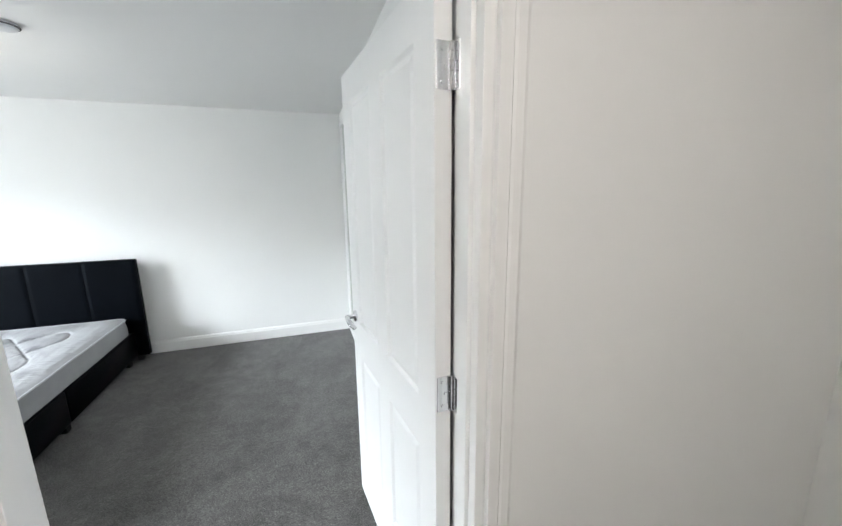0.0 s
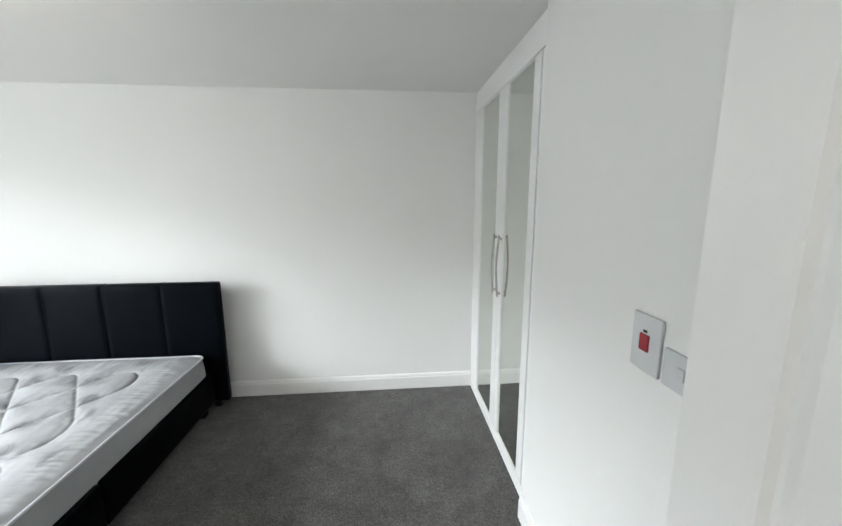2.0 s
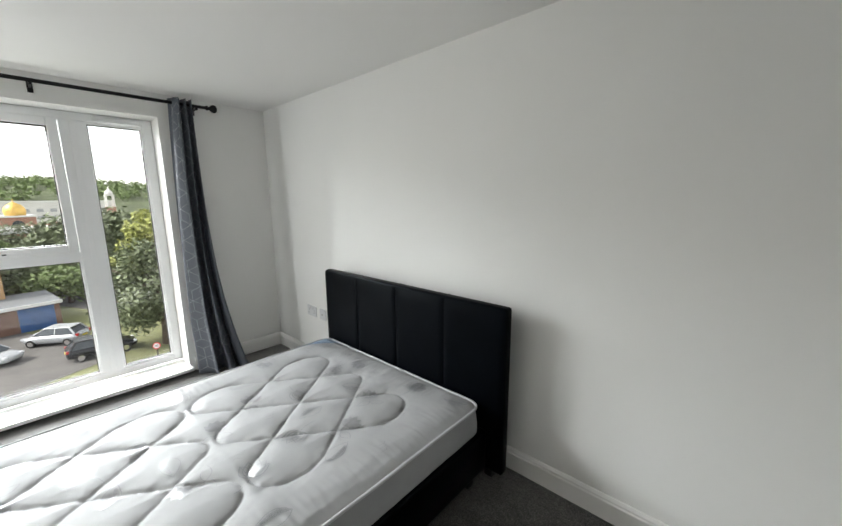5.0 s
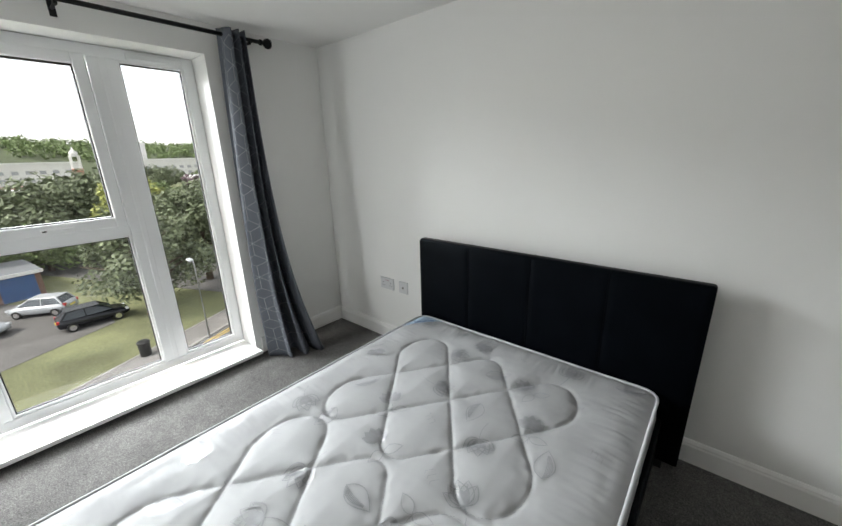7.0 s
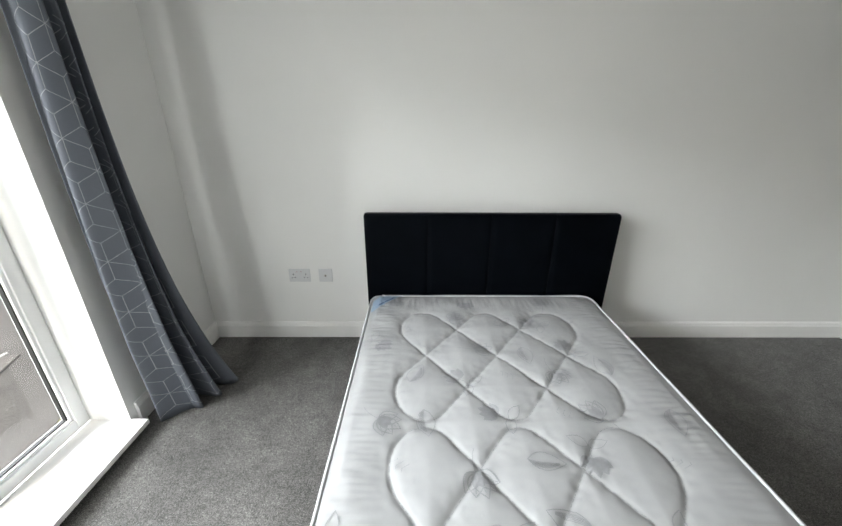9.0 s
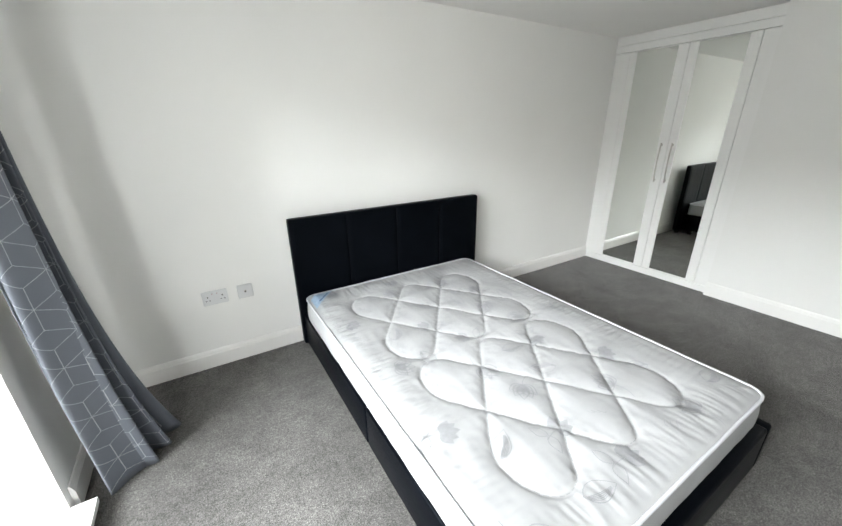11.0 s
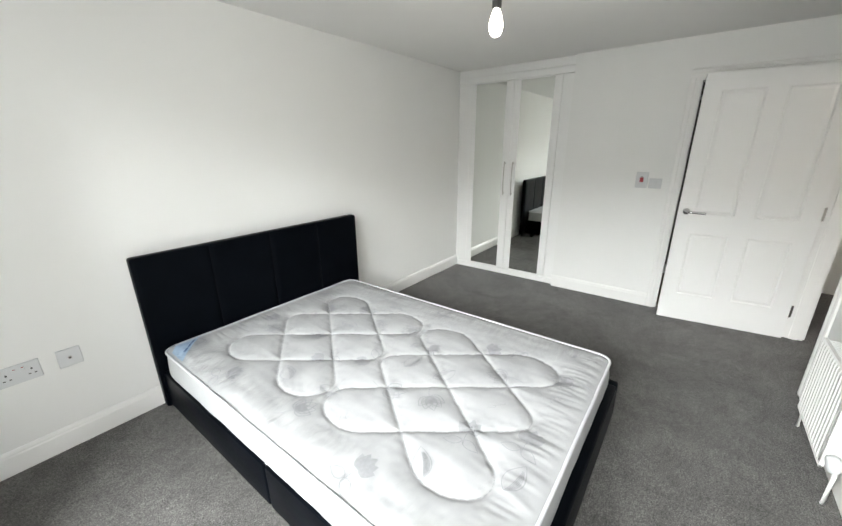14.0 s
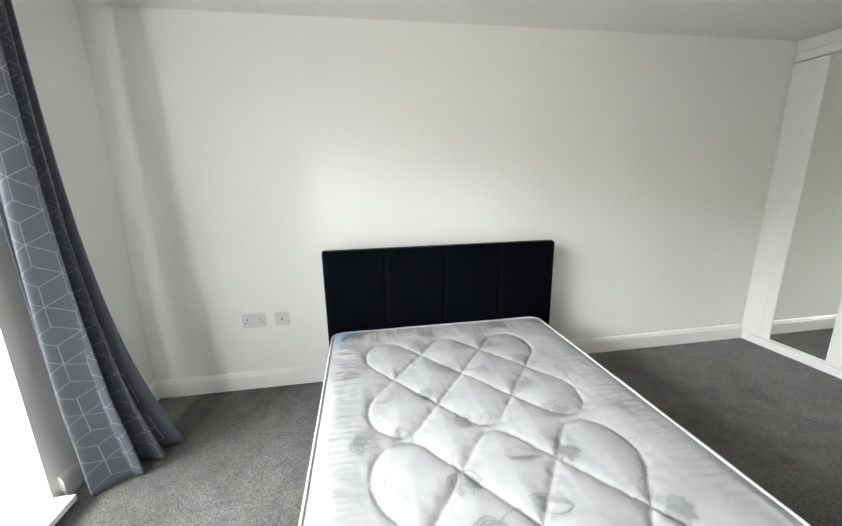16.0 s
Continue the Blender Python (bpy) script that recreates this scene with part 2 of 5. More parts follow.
structure(link("wall_hall", boxes((2.5, 2.6, -5.6, S - T, -0.2, H), (2.5, 6.0, -5.7, -5.6, -0.2, H), (6.0, 6.1, -5.7, S - T, -0.2, H)), WALL), "plain white hallway wall", "wall")

SKIRT = [(0, 0), (0.018, 0), (0.018, 0.095), (0.014, 0.103), (0.014, 0.110), (0.010, 0.118), (0.006, 0.124), (0, 0.124)]


def skirting(name, a, b, out):
    bm = bmesh.new()
    sweep(bm, SKIRT, a, b, out)
    structure(link(name, bm, TRIM), "white gloss moulded skirting board", "baseboard")


skirting("baseboard_north", (0.018, 0, 0), (E + 0.038, 0, 0), (0, -1, 0))
skirting("baseboard_west_a", (0, 0, 0), (0, WY1 + 0.046, 0), (1, 0, 0))
skirting("baseboard_west_b", (0, WY0 - 0.046, 0), (0, S, 0), (1, 0, 0))
skirting("baseboard_south", (0.018, S, 0), (DX0 - 0.075, S, 0), (0, 1, 0))
skirting("baseboard_east", (E, WARDY, 0), (E, NY1 + 0.075, 0), (-1, 0, 0))

ARCH = [(0, 0), (0.018, 0), (0.018, 0.028), (0.013, 0.033), (0.015, 0.040), (0.015, 0.058), (0.010, 0.068), (0, 0.068)]


def architrave(name, p0, p1, z, out, gap=0.006):
    """Moulded trim round an opening from p0 to p1 (floor points on the wall's face)."""
    p0, p1, out = Vector(p0), Vector(p1), Vector(out)
    d = (p1 - p0).normalized()
    bm = bmesh.new()
    zz = Vector((0, 0, 1))
    sweep(bm, ARCH, p0 - d * gap, p0 - d * gap + zz * (z + gap), out, up=-d)
    sweep(bm, ARCH, p1 + d * gap, p1 + d * gap + zz * (z + gap), out, up=d)
    sweep(bm, ARCH, p0 - d * (gap + 0.068) + zz * (z + gap), p1 + d * (gap + 0.068) + zz * (z + gap), out, up=zz)
    structure(link(name, bm, TRIM), "white gloss moulded architrave", "trim")


architrave("trim_entry_room", (DX0, S, 0), (DX1, S, 0), DZ, (0, 1, 0))
architrave("trim_entry_hall", (DX0, S - T, 0), (DX1, S - T, 0), DZ, (0, -1, 0))
architrave("trim_ensuite", (E, NY0, 0), (E, NY1, 0), NZ, (-1, 0, 0))
# linings and stops
structure(link("trim_entry_lining", boxes((DX0 - 0.002, DX0 + 0.022, S - T - 0.002, S + 0.002, 0, DZ), (DX1 - 0.022, DX1 + 0.002, S - T - 0.002, S + 0.002, 0, DZ), (DX0 + 0.022, DX1 - 0.022, S - T - 0.002, S + 0.002, DZ - 0.022, DZ + 0.002),
          (DX0 + 0.022, DX0 + 0.034, S - 0.10, S - 0.048, 0, DZ - 0.022), (DX1 - 0.034, DX1 - 0.022, S - 0.10, S - 0.048, 0, DZ - 0.022), (DX0 + 0.034, DX1 - 0.034, S - 0.10, S - 0.048, DZ - 0.034, DZ - 0.022), bevel=0.0015), TRIM), "white gloss door lining with stops", "trim")
structure(link("trim_ensuite_lining", boxes((E - 0.002, E + T + 0.002, NY0 - 0.002, NY0 + 0.012, 0, NZ), (E - 0.002, E + T + 0.002, NY1 - 0.012, NY1 + 0.002, 0, NZ), (E - 0.002, E + T + 0.002, NY0 + 0.012, NY1 - 0.012, NZ - 0.012, NZ + 0.002), bevel=0.0015), TRIM), "white gloss ensuite door lining", "trim")
# ---- window ----


def frame_rect(bm, x0, x1, y0, y1, z0, z1, w, bevel=0.004):
    """A rectangular frame in the y-z plane with bars w wide."""
    box(bm, x0, x1, y0, y0 + w, z0, z1, bevel)
    box(bm, x0, x1, y1 - w, y1, z0, z1, bevel)
    box(bm, x0, x1, y0 + w, y1 - w, z0, z0 + w, bevel)
    box(bm, x0, x1, y0 + w, y1 - w, z1 - w, z1, bevel)


window = structure(thing("window_1", "", ""), "large white plastic-framed low window with a tall fixed side light", "window")
FX0, FX1 = -0.275, -0.205
bm = bmesh.new()
frame_rect(bm, FX0, FX1, WY0 + 0.002, WY1 - 0.002, WZ0 + 0.004, WZ1 - 0.002, 0.062)
MUL = [(-1.405, -1.265), (-2.285, -2.145)]
for a, b in MUL:
    box(bm, FX0, FX1 + 0.004, a, b, WZ0 + 0.066, WZ1 - 0.064, 0.004)
    box(bm, FX1 + 0.004, FX1 + 0.010, a + 0.055, b - 0.055, WZ0 + 0.066, WZ1 - 0.064, 0.002)
TR0, TR1 = 1.055, 1.125
box(bm, FX0, FX1, MUL[1][1], MUL[0][0], TR0, TR1, 0.004)
part("window_frame", bm, UPVC, window)
bm = bmesh.new()
frame_rect(bm, FX0 + 0.01, FX1 + 0.018, MUL[1][1] + 0.006, MUL[0][0] - 0.006, TR1 - 0.008, WZ1 - 0.058, 0.058, 0.006)
sash = part("sash", bm, UPVC, window, "openable top sash")
bm = bmesh.new()
box(bm, FX1 + 0.018, FX1 + 0.030, -1.80, -1.74, TR1 + 0.004, TR1 + 0.030, 0.004)
box(bm, FX1 + 0.030, FX1 + 0.042, -1.80, -1.66, TR1 + 0.012, TR1 + 0.026, 0.004)
part("window_handle", bm, UPVC, sash, "white sash handle")
bm = bmesh.new()
box(bm, FX1 + 0.042, FX1 + 0.045, -1.795, -1.775, TR1 + 0.015, TR1 + 0.023, 0.002)
part("key_button", bm, RUBBER, sash, "small black lock button")
for y0, y1, z0, z1 in ((MUL[0][1], WY1 - 0.064, WZ0 + 0.066, WZ1 - 0.064), (MUL[1][1], MUL[0][0], WZ0 + 0.066, TR0), (WY0 + 0.064, MUL[1][0], WZ0 + 0.066, WZ1 - 0.064)):
    bm = bmesh.new()
    frame_rect(bm, FX0 + 0.02, FX1 - 0.008, y0, y1, z0, z1, 0.014, 0.003)
    part("glazing_bead", bm, UPVC, window)
    bm = bmesh.new()
    frame_rect(bm, FX0 + 0.03, FX1 - 0.020, y0 + 0.014, y1 - 0.014, z0 + 0.014, z1 - 0.014, 0.005, 0.0)
    part("gasket", bm, RUBBER, window, "black glazing gasket")
    p = part("pane", boxes((-0.243, -0.239, y0 + 0.015, y1 - 0.015, z0 + 0.015, z1 - 0.015)), GLASS, window)
    p.visible_shadow = False
y0, y1, z0, z1 = MUL[1][1] + 0.064, MUL[0][0] - 0.064, TR1 + 0.05, WZ1 - 0.116
bm = bmesh.new()
frame_rect(bm, FX0 + 0.03, FX1 - 0.004, y0, y1, z0, z1, 0.006, 0.0)
part("gasket", bm, RUBBER, window, "black glazing gasket")
p = part("pane", boxes((-0.243, -0.239, y0 + 0.005, y1 - 0.005, z0 + 0.005, z1 - 0.005)), GLASS, window)
p.visible_shadow = False
bm = bmesh.new()
box(bm, FX1 + 0.001, FX1 + 0.020, -1.22, -0.93, WZ1 - 0.058, WZ1 - 0.018, 0.006)
for k in range(3):
    box(bm, FX1 + 0.020, FX1 + 0.024, -1.20, -0.95, WZ1 - 0.052 + k * 0.011, WZ1 - 0.047 + k * 0.011, 0.001)
part("trickle_vent", bm, UPVC, window, "white slotted trickle vent")
bm = bmesh.new()
box(bm, FX1 + 0.001, 0.086, WY0 + 0.003, WY1 - 0.003, WZ0 - 0.026, WZ0, 0.0)
box(bm, 0.002, 0.086, WY1 - 0.003, WY1 + 0.008, WZ0 - 0.026, WZ0, 0.0)
box(bm, 0.002, 0.086, WY0 - 0.045, WY0 + 0.003, WZ0 - 0.026, WZ0, 0.0)
part("window_sill", bm, TRIM, window, "deep white gloss sill board close to the floor")

# ---- curtain rail and curtain ----
rod = thing("curtain_rail", "black metal curtain pole with round end knobs above the window", "curtain rail")
RX, RZ = 0.105, 2.245
bm = bmesh.new()
cyl(bm, (RX, -2.95, RZ), (RX, -0.53, RZ), 0.0125)
part("pole", bm, BLACKM, rod, smooth=True)
for yy, s in ((-0.53, 1), (-2.95, -1)):
    bm = bmesh.new()
    lathe(bm, [(0.013, 0), (0.018, 0.004), (0.018, 0.016), (0.012, 0.020), (0.012, 0.030), (0.022, 0.036), (0.031, 0.050), (0.033, 0.062), (0.028, 0.076), (0.014, 0.084)],
          m=Matrix.Translation((RX, yy, RZ)) @ pose(0, 0, 0, -90 * s, 0, 0))
    part("finial", bm, BLACKM, rod, "round black end knob", smooth=True)
for yy in (-1.52, -0.60, -2.6):
    bm = bmesh.new()
    box(bm, 0.0, 0.006, yy - 0.014, yy + 0.014, RZ - 0.055, RZ + 0.02, 0.002)
    cyl(bm, (0.004, yy, RZ - 0.02), (RX, yy, RZ - 0.02), 0.007, n=10)
    box(bm, RX - 0.016, RX + 0.016, yy - 0.008, yy + 0.008, RZ - 0.028, RZ - 0.011, 0.002)
    part("bracket", bm, BLACKM, rod)


def curtain_point(u, v, lift=0.0):
    """u across the cloth 0..1, v down 0..1: bunched folds at the pole, drawn out and kicked into the room at the hem."""
    z = RZ + 0.035 - v * (RZ + 0.028)
    y_l = -0.785 - 0.06 * v * v - 0.030 * math.sin(math.pi * min(1, v * 1.1)) + 0.06 * max(0, v - 0.8) * 2
    y_r = -0.640 + 0.035 * v + 0.13 * v ** 3.2
    y = y_l + (y_r - y_l) * u
    amp = 0.044 + 0.024 * v
    w = u ** 1.35
    fold = -math.cos(w * math.pi * 2 * 2.6) + 0.22 * math.sin(u * 19 + v * 1.5)
    x = RX + 0.012 + amp * fold
    x += 0.13 * v ** 4 * (0.15 + 1.0 * u) + 0.03 * v ** 2
    y += 0.020 * math.sin(u * 23 + 2.2 * v) * (0.3 + v)
    return Vector((x, y, z))


def grid(bm, fn, nu, nv, close=False):
    vs = [[bm.verts.new(fn(i / nu, j / nv)) for i in range(nu + 1)] for j in range(nv + 1)]
    for j in range(nv):
        for i in range(nu):
            bm.faces.new((vs[j][i], vs[j + 1][i], vs[j + 1][i + 1], vs[j][i + 1]))
    return vs


curtain = thing("curtain", "slate grey curtain with silver cube lattice, drawn aside by the window", "curtain")
bm = bmesh.new()
grid(bm, curtain_point, 110, 60)
cloth = part("cloth", bm, CURT, curtain, smooth=True)
sol = cloth.modifiers.new("thickness", "SOLIDIFY")
sol.thickness, sol.offset = 0.004, 0
# silver rhombus lattice printed on the cloth, both faces
CW, CH = 0.80, 2.27         # flat width and drop of the cloth
A = 0.085                   # edge of a rhombus
edges = []
rows = int(CH / (1.5 * A)) + 2
cols = int(CW / (math.sqrt(3) * A)) + 2
for r in range(-1, rows):
    for c in range(-1, cols):
        cx = (c + 0.5 * (r % 2)) * math.sqrt(3) * A
        cy = r * 1.5 * A
        for k in (0, 1, 2):
            ang = radians(90 + 120 * k)
            edges.append(((cx, cy), (cx + A * math.cos(ang), cy + A * math.sin(ang))))
        pts = [(cx + A * math.cos(radians(30 + 60 * k)), cy + A * math.sin(radians(30 + 60 * k))) for k in range(6)]
        for k in (0, 1, 2):
            edges.append((pts[k], pts[k + 1]))
bm = bmesh.new()
for (ax, ay), (bx, by) in edges:
    d = Vector((bx - ax, by - ay)).normalized()
    n = Vector((-d.y, d.x)) * 0.0013
    strip = []
    for k in range(7):
        f = k / 6
        px, py = ax + (bx - ax) * f, ay + (by - ay) * f
        strip.append((px, py))
    if not all(0.004 < px < CW - 0.004 and 0.004 < py < CH - 0.004 for px, py in strip):
        continue
    for side in (1, -1):
        prev = None
        for px, py in strip:
            pr = []
            for sgn in (1, -1):
                u, v = (px + n.x * sgn * 1.0) / CW, (py + n.y * sgn) / CH
                p = curtain_point(u, v)
                du, dv = curtain_point(min(1, u + 0.003), v) - curtain_point(u - 0.003, v), curtain_point(u, min(1, v + 0.003)) - curtain_point(u, v - 0.003)
                nn = du.cross(dv).normalized()
                pr.append(bm.verts.new(p + nn * 0.0034 * side))
            if prev:
                bm.faces.new((prev[0], prev[1], pr[1], pr[0]))
            prev = pr
tagged(part("lattice_print", bm, FOIL, curtain, "thin silver cube lattice lines"), kind="stuff")

# ---- bed ----
bed = thing("bed", "low black leatherette bed frame with a tall panelled headboard", "bed")
BX0, BX1, BY0, BY1 = 1.168, 2.622, -2.265, -0.17
HX0, HX1 = 1.150, 2.712
bm = bmesh.new()
box(bm, HX0, HX1, -0.155, -0.095, 0.045, 0.965, 0.014, 3)
head = part("headboard", bm, LEATHER, bed, "tall black leatherette headboard in four padded panels", smooth=True)
for k in range(4):
    a, b = HX0 + (HX1 - HX0) * k / 4, HX0 + (HX1 - HX0) * (k + 1) / 4

    def pad(u, v, a=a, b=b):
        e = min(u, 1 - u, v * 1.6, (1 - v) * 1.6)
        puff = 0.0065 * (1 - math.exp(-e * 48))
        wr = 0.0016 * noise.noise(Vector((u * 3 + k * 7, v * 5, 1.3))) * min(1, e * 12)
        return Vector((a + 0.002 + (b - a - 0.004) * u, -0.1555 - puff - wr, 0.058 + 0.895 * v))
    bm = bmesh.new()
    grid(bm, pad, 24, 28)
    part("headboard_panel", bm, LEATHER, head, smooth=True)
for k in (1, 2, 3):
    bm = bmesh.new()
    xx = HX0 + (HX1 - HX0) * k / 4
    for j in range(70):
        z = 0.05 + j * 0.0129
        box(bm, xx - 0.0045, xx - 0.0030, -0.1635, -0.1612, z, z + 0.008)
    tube(bm, [(xx, -0.158, 0.955), (xx, -0.152, 0.9645), (xx, -0.125, 0.9655), (xx, -0.098, 0.9645)], 0.0016, 6)
    part("seam_stitching", bm, STITCH, head)


def rail(name, x0, x1, y0, y1, z0, z1, label=""):
    bm = bmesh.new()
    box(bm, x0, x1, y0, y1, z0, z1, 0.012, 3)
    return part(name, bm, LEATHER, bed, label, smooth=True)


rail("side_rail", BX0, BX0 + 0.05, -1.215, -0.16, 0.055, 0.285)
rail("side_rail", BX0, BX0 + 0.05, BY0, -1.219, 0.055, 0.285)
rail("side_rail", BX1 - 0.05, BX1, -1.215, -0.16, 0.055, 0.285)
rail("side_rail", BX1 - 0.05, BX1, BY0, -1.219, 0.055, 0.285)
rail("foot_rail", BX0 + 0.05, BX1 - 0.05, BY0, BY0 + 0.055, 0.055, 0.285)
part("slat_base", boxes((BX0 + 0.05, BX1 - 0.05, BY0 + 0.055, -0.156, 0.18, 0.20)), LEATHER, bed)
for lx in (HX0 + 0.06, HX1 - 0.11):
    bm = bmesh.new()
    box(bm, lx, lx + 0.05, -0.145, -0.105, 0.0, 0.06, 0.004)
    part("headboard_leg", bm, RUBBER, bed)
for lx in (BX0 + 0.02, BX1 - 0.07):
    for ly in (BY0 + 0.03, -1.25, -0.30):
        bm = bmesh.new()
        box(bm, lx, lx + 0.05, ly, ly + 0.05, 0.0, 0.06, 0.004)
        part("leg", bm, RUBBER, bed)

# ---- mattress ----
mattress = thing("mattress", "bare white quilted mattress with grey flower print, on the black bed", "mattress")
MX0, MX1, MY0, MY1, MZ0, MZ1 = 1.188, 2.592, -2.215, -0.185, 0.205, 0.425
MW, ML = MX1 - MX0, MY1 - MY0
KU, KV, LQ = 0.172, 0.228, 1.56   # lattice steps across and along, reach of the lobes
UNITS = (0.625, 1.465)


def quilt_curve(vc):
    """One closed line of stitching: three by three diagonal lines joined by round caps."""
    pts = []

    def st(a, b):
        pts.append((0.678 + (a - b) * KU, vc + (a + b) * KV))

    def cap(cs, cw, a0, a1):
        for k in range(17):
            a = radians(a0 + (a1 - a0) * k / 16)
            st(cs + 0.5 * math.cos(a), cw + 0.5 * math.sin(a))

    def corner(cs, cw, a0, turn):
        for k in range(9):
            a = radians(a0 + turn * k / 8)
            st(cs + 0.4 * math.cos(a), cw + 0.4 * math.sin(a))
    st(-0.6, -1)
    cap(LQ, -0.5, -90, 90)
    cap(-LQ, 0.5, 270, 90)
    corner(0.6, 0.6, 90, -90)
    cap(0.5, -LQ, 0, -180)
    cap(-0.5, LQ, 0, 180)
    st(-1, -0.6)
    corner(-0.6, -0.6, 180, 90)
    return pts


def densify(pts, step=0.02):
    out = []
    for (ax, ay), (bx, by) in zip(pts, pts[1:]):
        n = max(1, int(math.hypot(bx - ax, by - ay) / step))
        for k in range(n):
            out.append((ax + (bx - ax) * k / n, ay + (by - ay) * k / n))
    out.append(pts[-1])
    return out


STITCHES = [densify(quilt_curve(v)) for v in UNITS]
QP = np.array([p for v in UNITS for p in densify(quilt_curve(v), 0.005)])


def top_height(px, py):
    """Height of the mattress top above its border at px across, py from the head."""
    d = np.sqrt(((QP[:, 0] - px) ** 2 + (QP[:, 1] - py) ** 2).min())
    edge = min(px, MW - px, py, ML - py)
    pillow = 0.007 * (1 - math.exp(-d * 190)) + 0.017 * (1 - math.exp(-d * 15))
    crown = 0.016 * (1 - math.exp(-edge * 16))
    fade = min(1, edge / 0.05)
    wr = 0.004 * noise.noise(Vector((px * 9, py * 9, 3.1))) + 0.0045 * noise.noise(Vector((px * 22, py * 7, 8.4))) * math.exp(-max(0, edge - 0.03) * 7)
    along = py if min(px, MW - px) < min(py, ML - py) else px
    pk = 0.0042 * noise.noise(Vector((px * 34, py * 34, 5.5))) * math.exp(-d * 26)
    pk += 0.0045 * noise.noise(Vector((along * 34, edge * 7, 2.7))) * math.exp(-((edge - 0.055) / 0.05) ** 2)
    pk += 0.0026 * noise.noise(Vector((along * 58, edge * 8, 7.9))) * math.exp(-((edge - 0.10) / 0.075) ** 2) * (1 - math.exp(-d * 60))
    return crown + (pillow - 0.017) * fade + (wr + pk) * fade


NXG, NYG = 200, 290
HT = np.array([[top_height(MW * i / NXG, ML * j / NYG) for i in range(NXG + 1)] for j in range(NYG + 1)])


def top_at(px, py):
    fx, fy = min(max(px / MW, 0), 1) * NXG, min(max(py / ML, 0), 1) * NYG
    i, j = min(int(fx), NXG - 1), min(int(fy), NYG - 1)
    a, b = fx - i, fy - j
    h = (HT[j][i] * (1 - a) + HT[j][i + 1] * a) * (1 - b) + (HT[j + 1][i] * (1 - a) + HT[j + 1][i + 1] * a) * b
    return Vector((MX0 + px, MY1 - py, MZ1 + h))


def rim(t, r=0.06):
    """A point of the rounded outline and its outward direction, t in 0..1."""
    w, l = MW / 2 - r, ML / 2 - r
    per = [2 * w, math.pi * r / 2, 2 * l, math.pi * r / 2] * 2
    tot = sum(per)
    d = (t % 1) * tot
    for k, seg in enumerate(per):
        if d <= seg:
            break
        d -= seg
    cx, cy = [(w, l), (w, l), (w, -l), (w, -l), (-w, -l), (-w, -l), (-w, l), (-w, l)][k]
    if k == 0:
        p, n = (-w + d, l + r), (0, 1)
    elif k == 2:
        p, n = (w + r, l - d), (1, 0)
    elif k == 4:
        p, n = (w - d, -l - r), (0, -1)
    elif k == 6:
        p, n = (-w - r, -l + d), (-1, 0)
    else:
        a0 = {1: 90, 3: 0, 5: -90, 7: 180}[k]
        a = radians(a0 - 90 * d / seg)
        n = (math.cos(a), math.sin(a))
        p = (cx + r * n[0], cy + r * n[1])
    return Vector((MX0 + MW / 2 + p[0], MY0 + ML / 2 + p[1], 0)), Vector((n[0], n[1], 0))


bm = bmesh.new()


def top_fn(u, v):
    # squared grid pulled onto the rounded outline
    x, y = u * MW, v * ML
    r = 0.06
    ex, ey = min(x, MW - x), min(y, ML - y)
    p = top_at(x, y)
    if ex < r and ey < r:
        dx, dy = r - ex, r - ey
        m = max(dx, dy)
        q = math.hypot(dx, dy)
        k = m / q if q > 0 else 1
        sx, sy = (1 if x < MW / 2 else -1), (1 if y < ML / 2 else -1)
        p.x = MX0 + (r - dx * k if sx > 0 else MW - r + dx * k)
        p.y = MY1 - (r - dy * k if sy > 0 else ML - r + dy * k)
    return p


grid(bm, top_fn, NXG, NYG)
part("quilted_top", bm, TICK, mattress, "white quilted ticking", smooth=True)
bm = bmesh.new()
N = 220


def side_fn(u, v):
    p, n = rim(u)
    bulge = 0.010 * math.sin(math.pi * v) + 0.003 * noise.noise(Vector((p.x * 12, p.y * 12, v * 4)))
    return p + n * bulge + Vector((0, 0, MZ0 + (MZ1 - MZ0) * v))


grid(bm, side_fn, N, 8)
bmesh.ops.remove_doubles(bm, verts=bm.verts, dist=0.0003)
bmesh.ops.recalc_face_normals(bm, faces=bm.faces)
part("border", bm, TICK, mattress, "soft white side border", smooth=True)
for zz in (MZ1 + 0.001, MZ0 + 0.012):
    bm = bmesh.new()
    ring = []
    for k in range(N):
        p, n = rim(k / N)
        ring.append(p + n * 0.003 + Vector((0, 0, zz + 0.003 * noise.noise(p * 5))))
    tube(bm, ring + [ring[0]], 0.0065, 8)
    part("piping", bm, PIPING, mattress, smooth=True)
bm = bmesh.new()
for c in STITCHES:
    for k in range(0, len(c) - 1):
        (ax, ay), (bx, by) = c[k], c[k + 1]
        a, b = top_at(ax, ay), top_at(ax + (bx - ax) * 0.65, ay + (by - ay) * 0.65)
        d = (b - a)
        if d.length < 1e-4:
            continue
        n = Vector((-d.y, d.x, 0)).normalized() * 0.0012
        up = Vector((0, 0, 0.0016))
        bm.faces.new([bm.verts.new(q + up) for q in (a - n, b - n, b + n, a + n)])
tagged(part("quilting_thread", bm, PRINT, mattress, "fine grey quilting stitches"), kind="stuff")


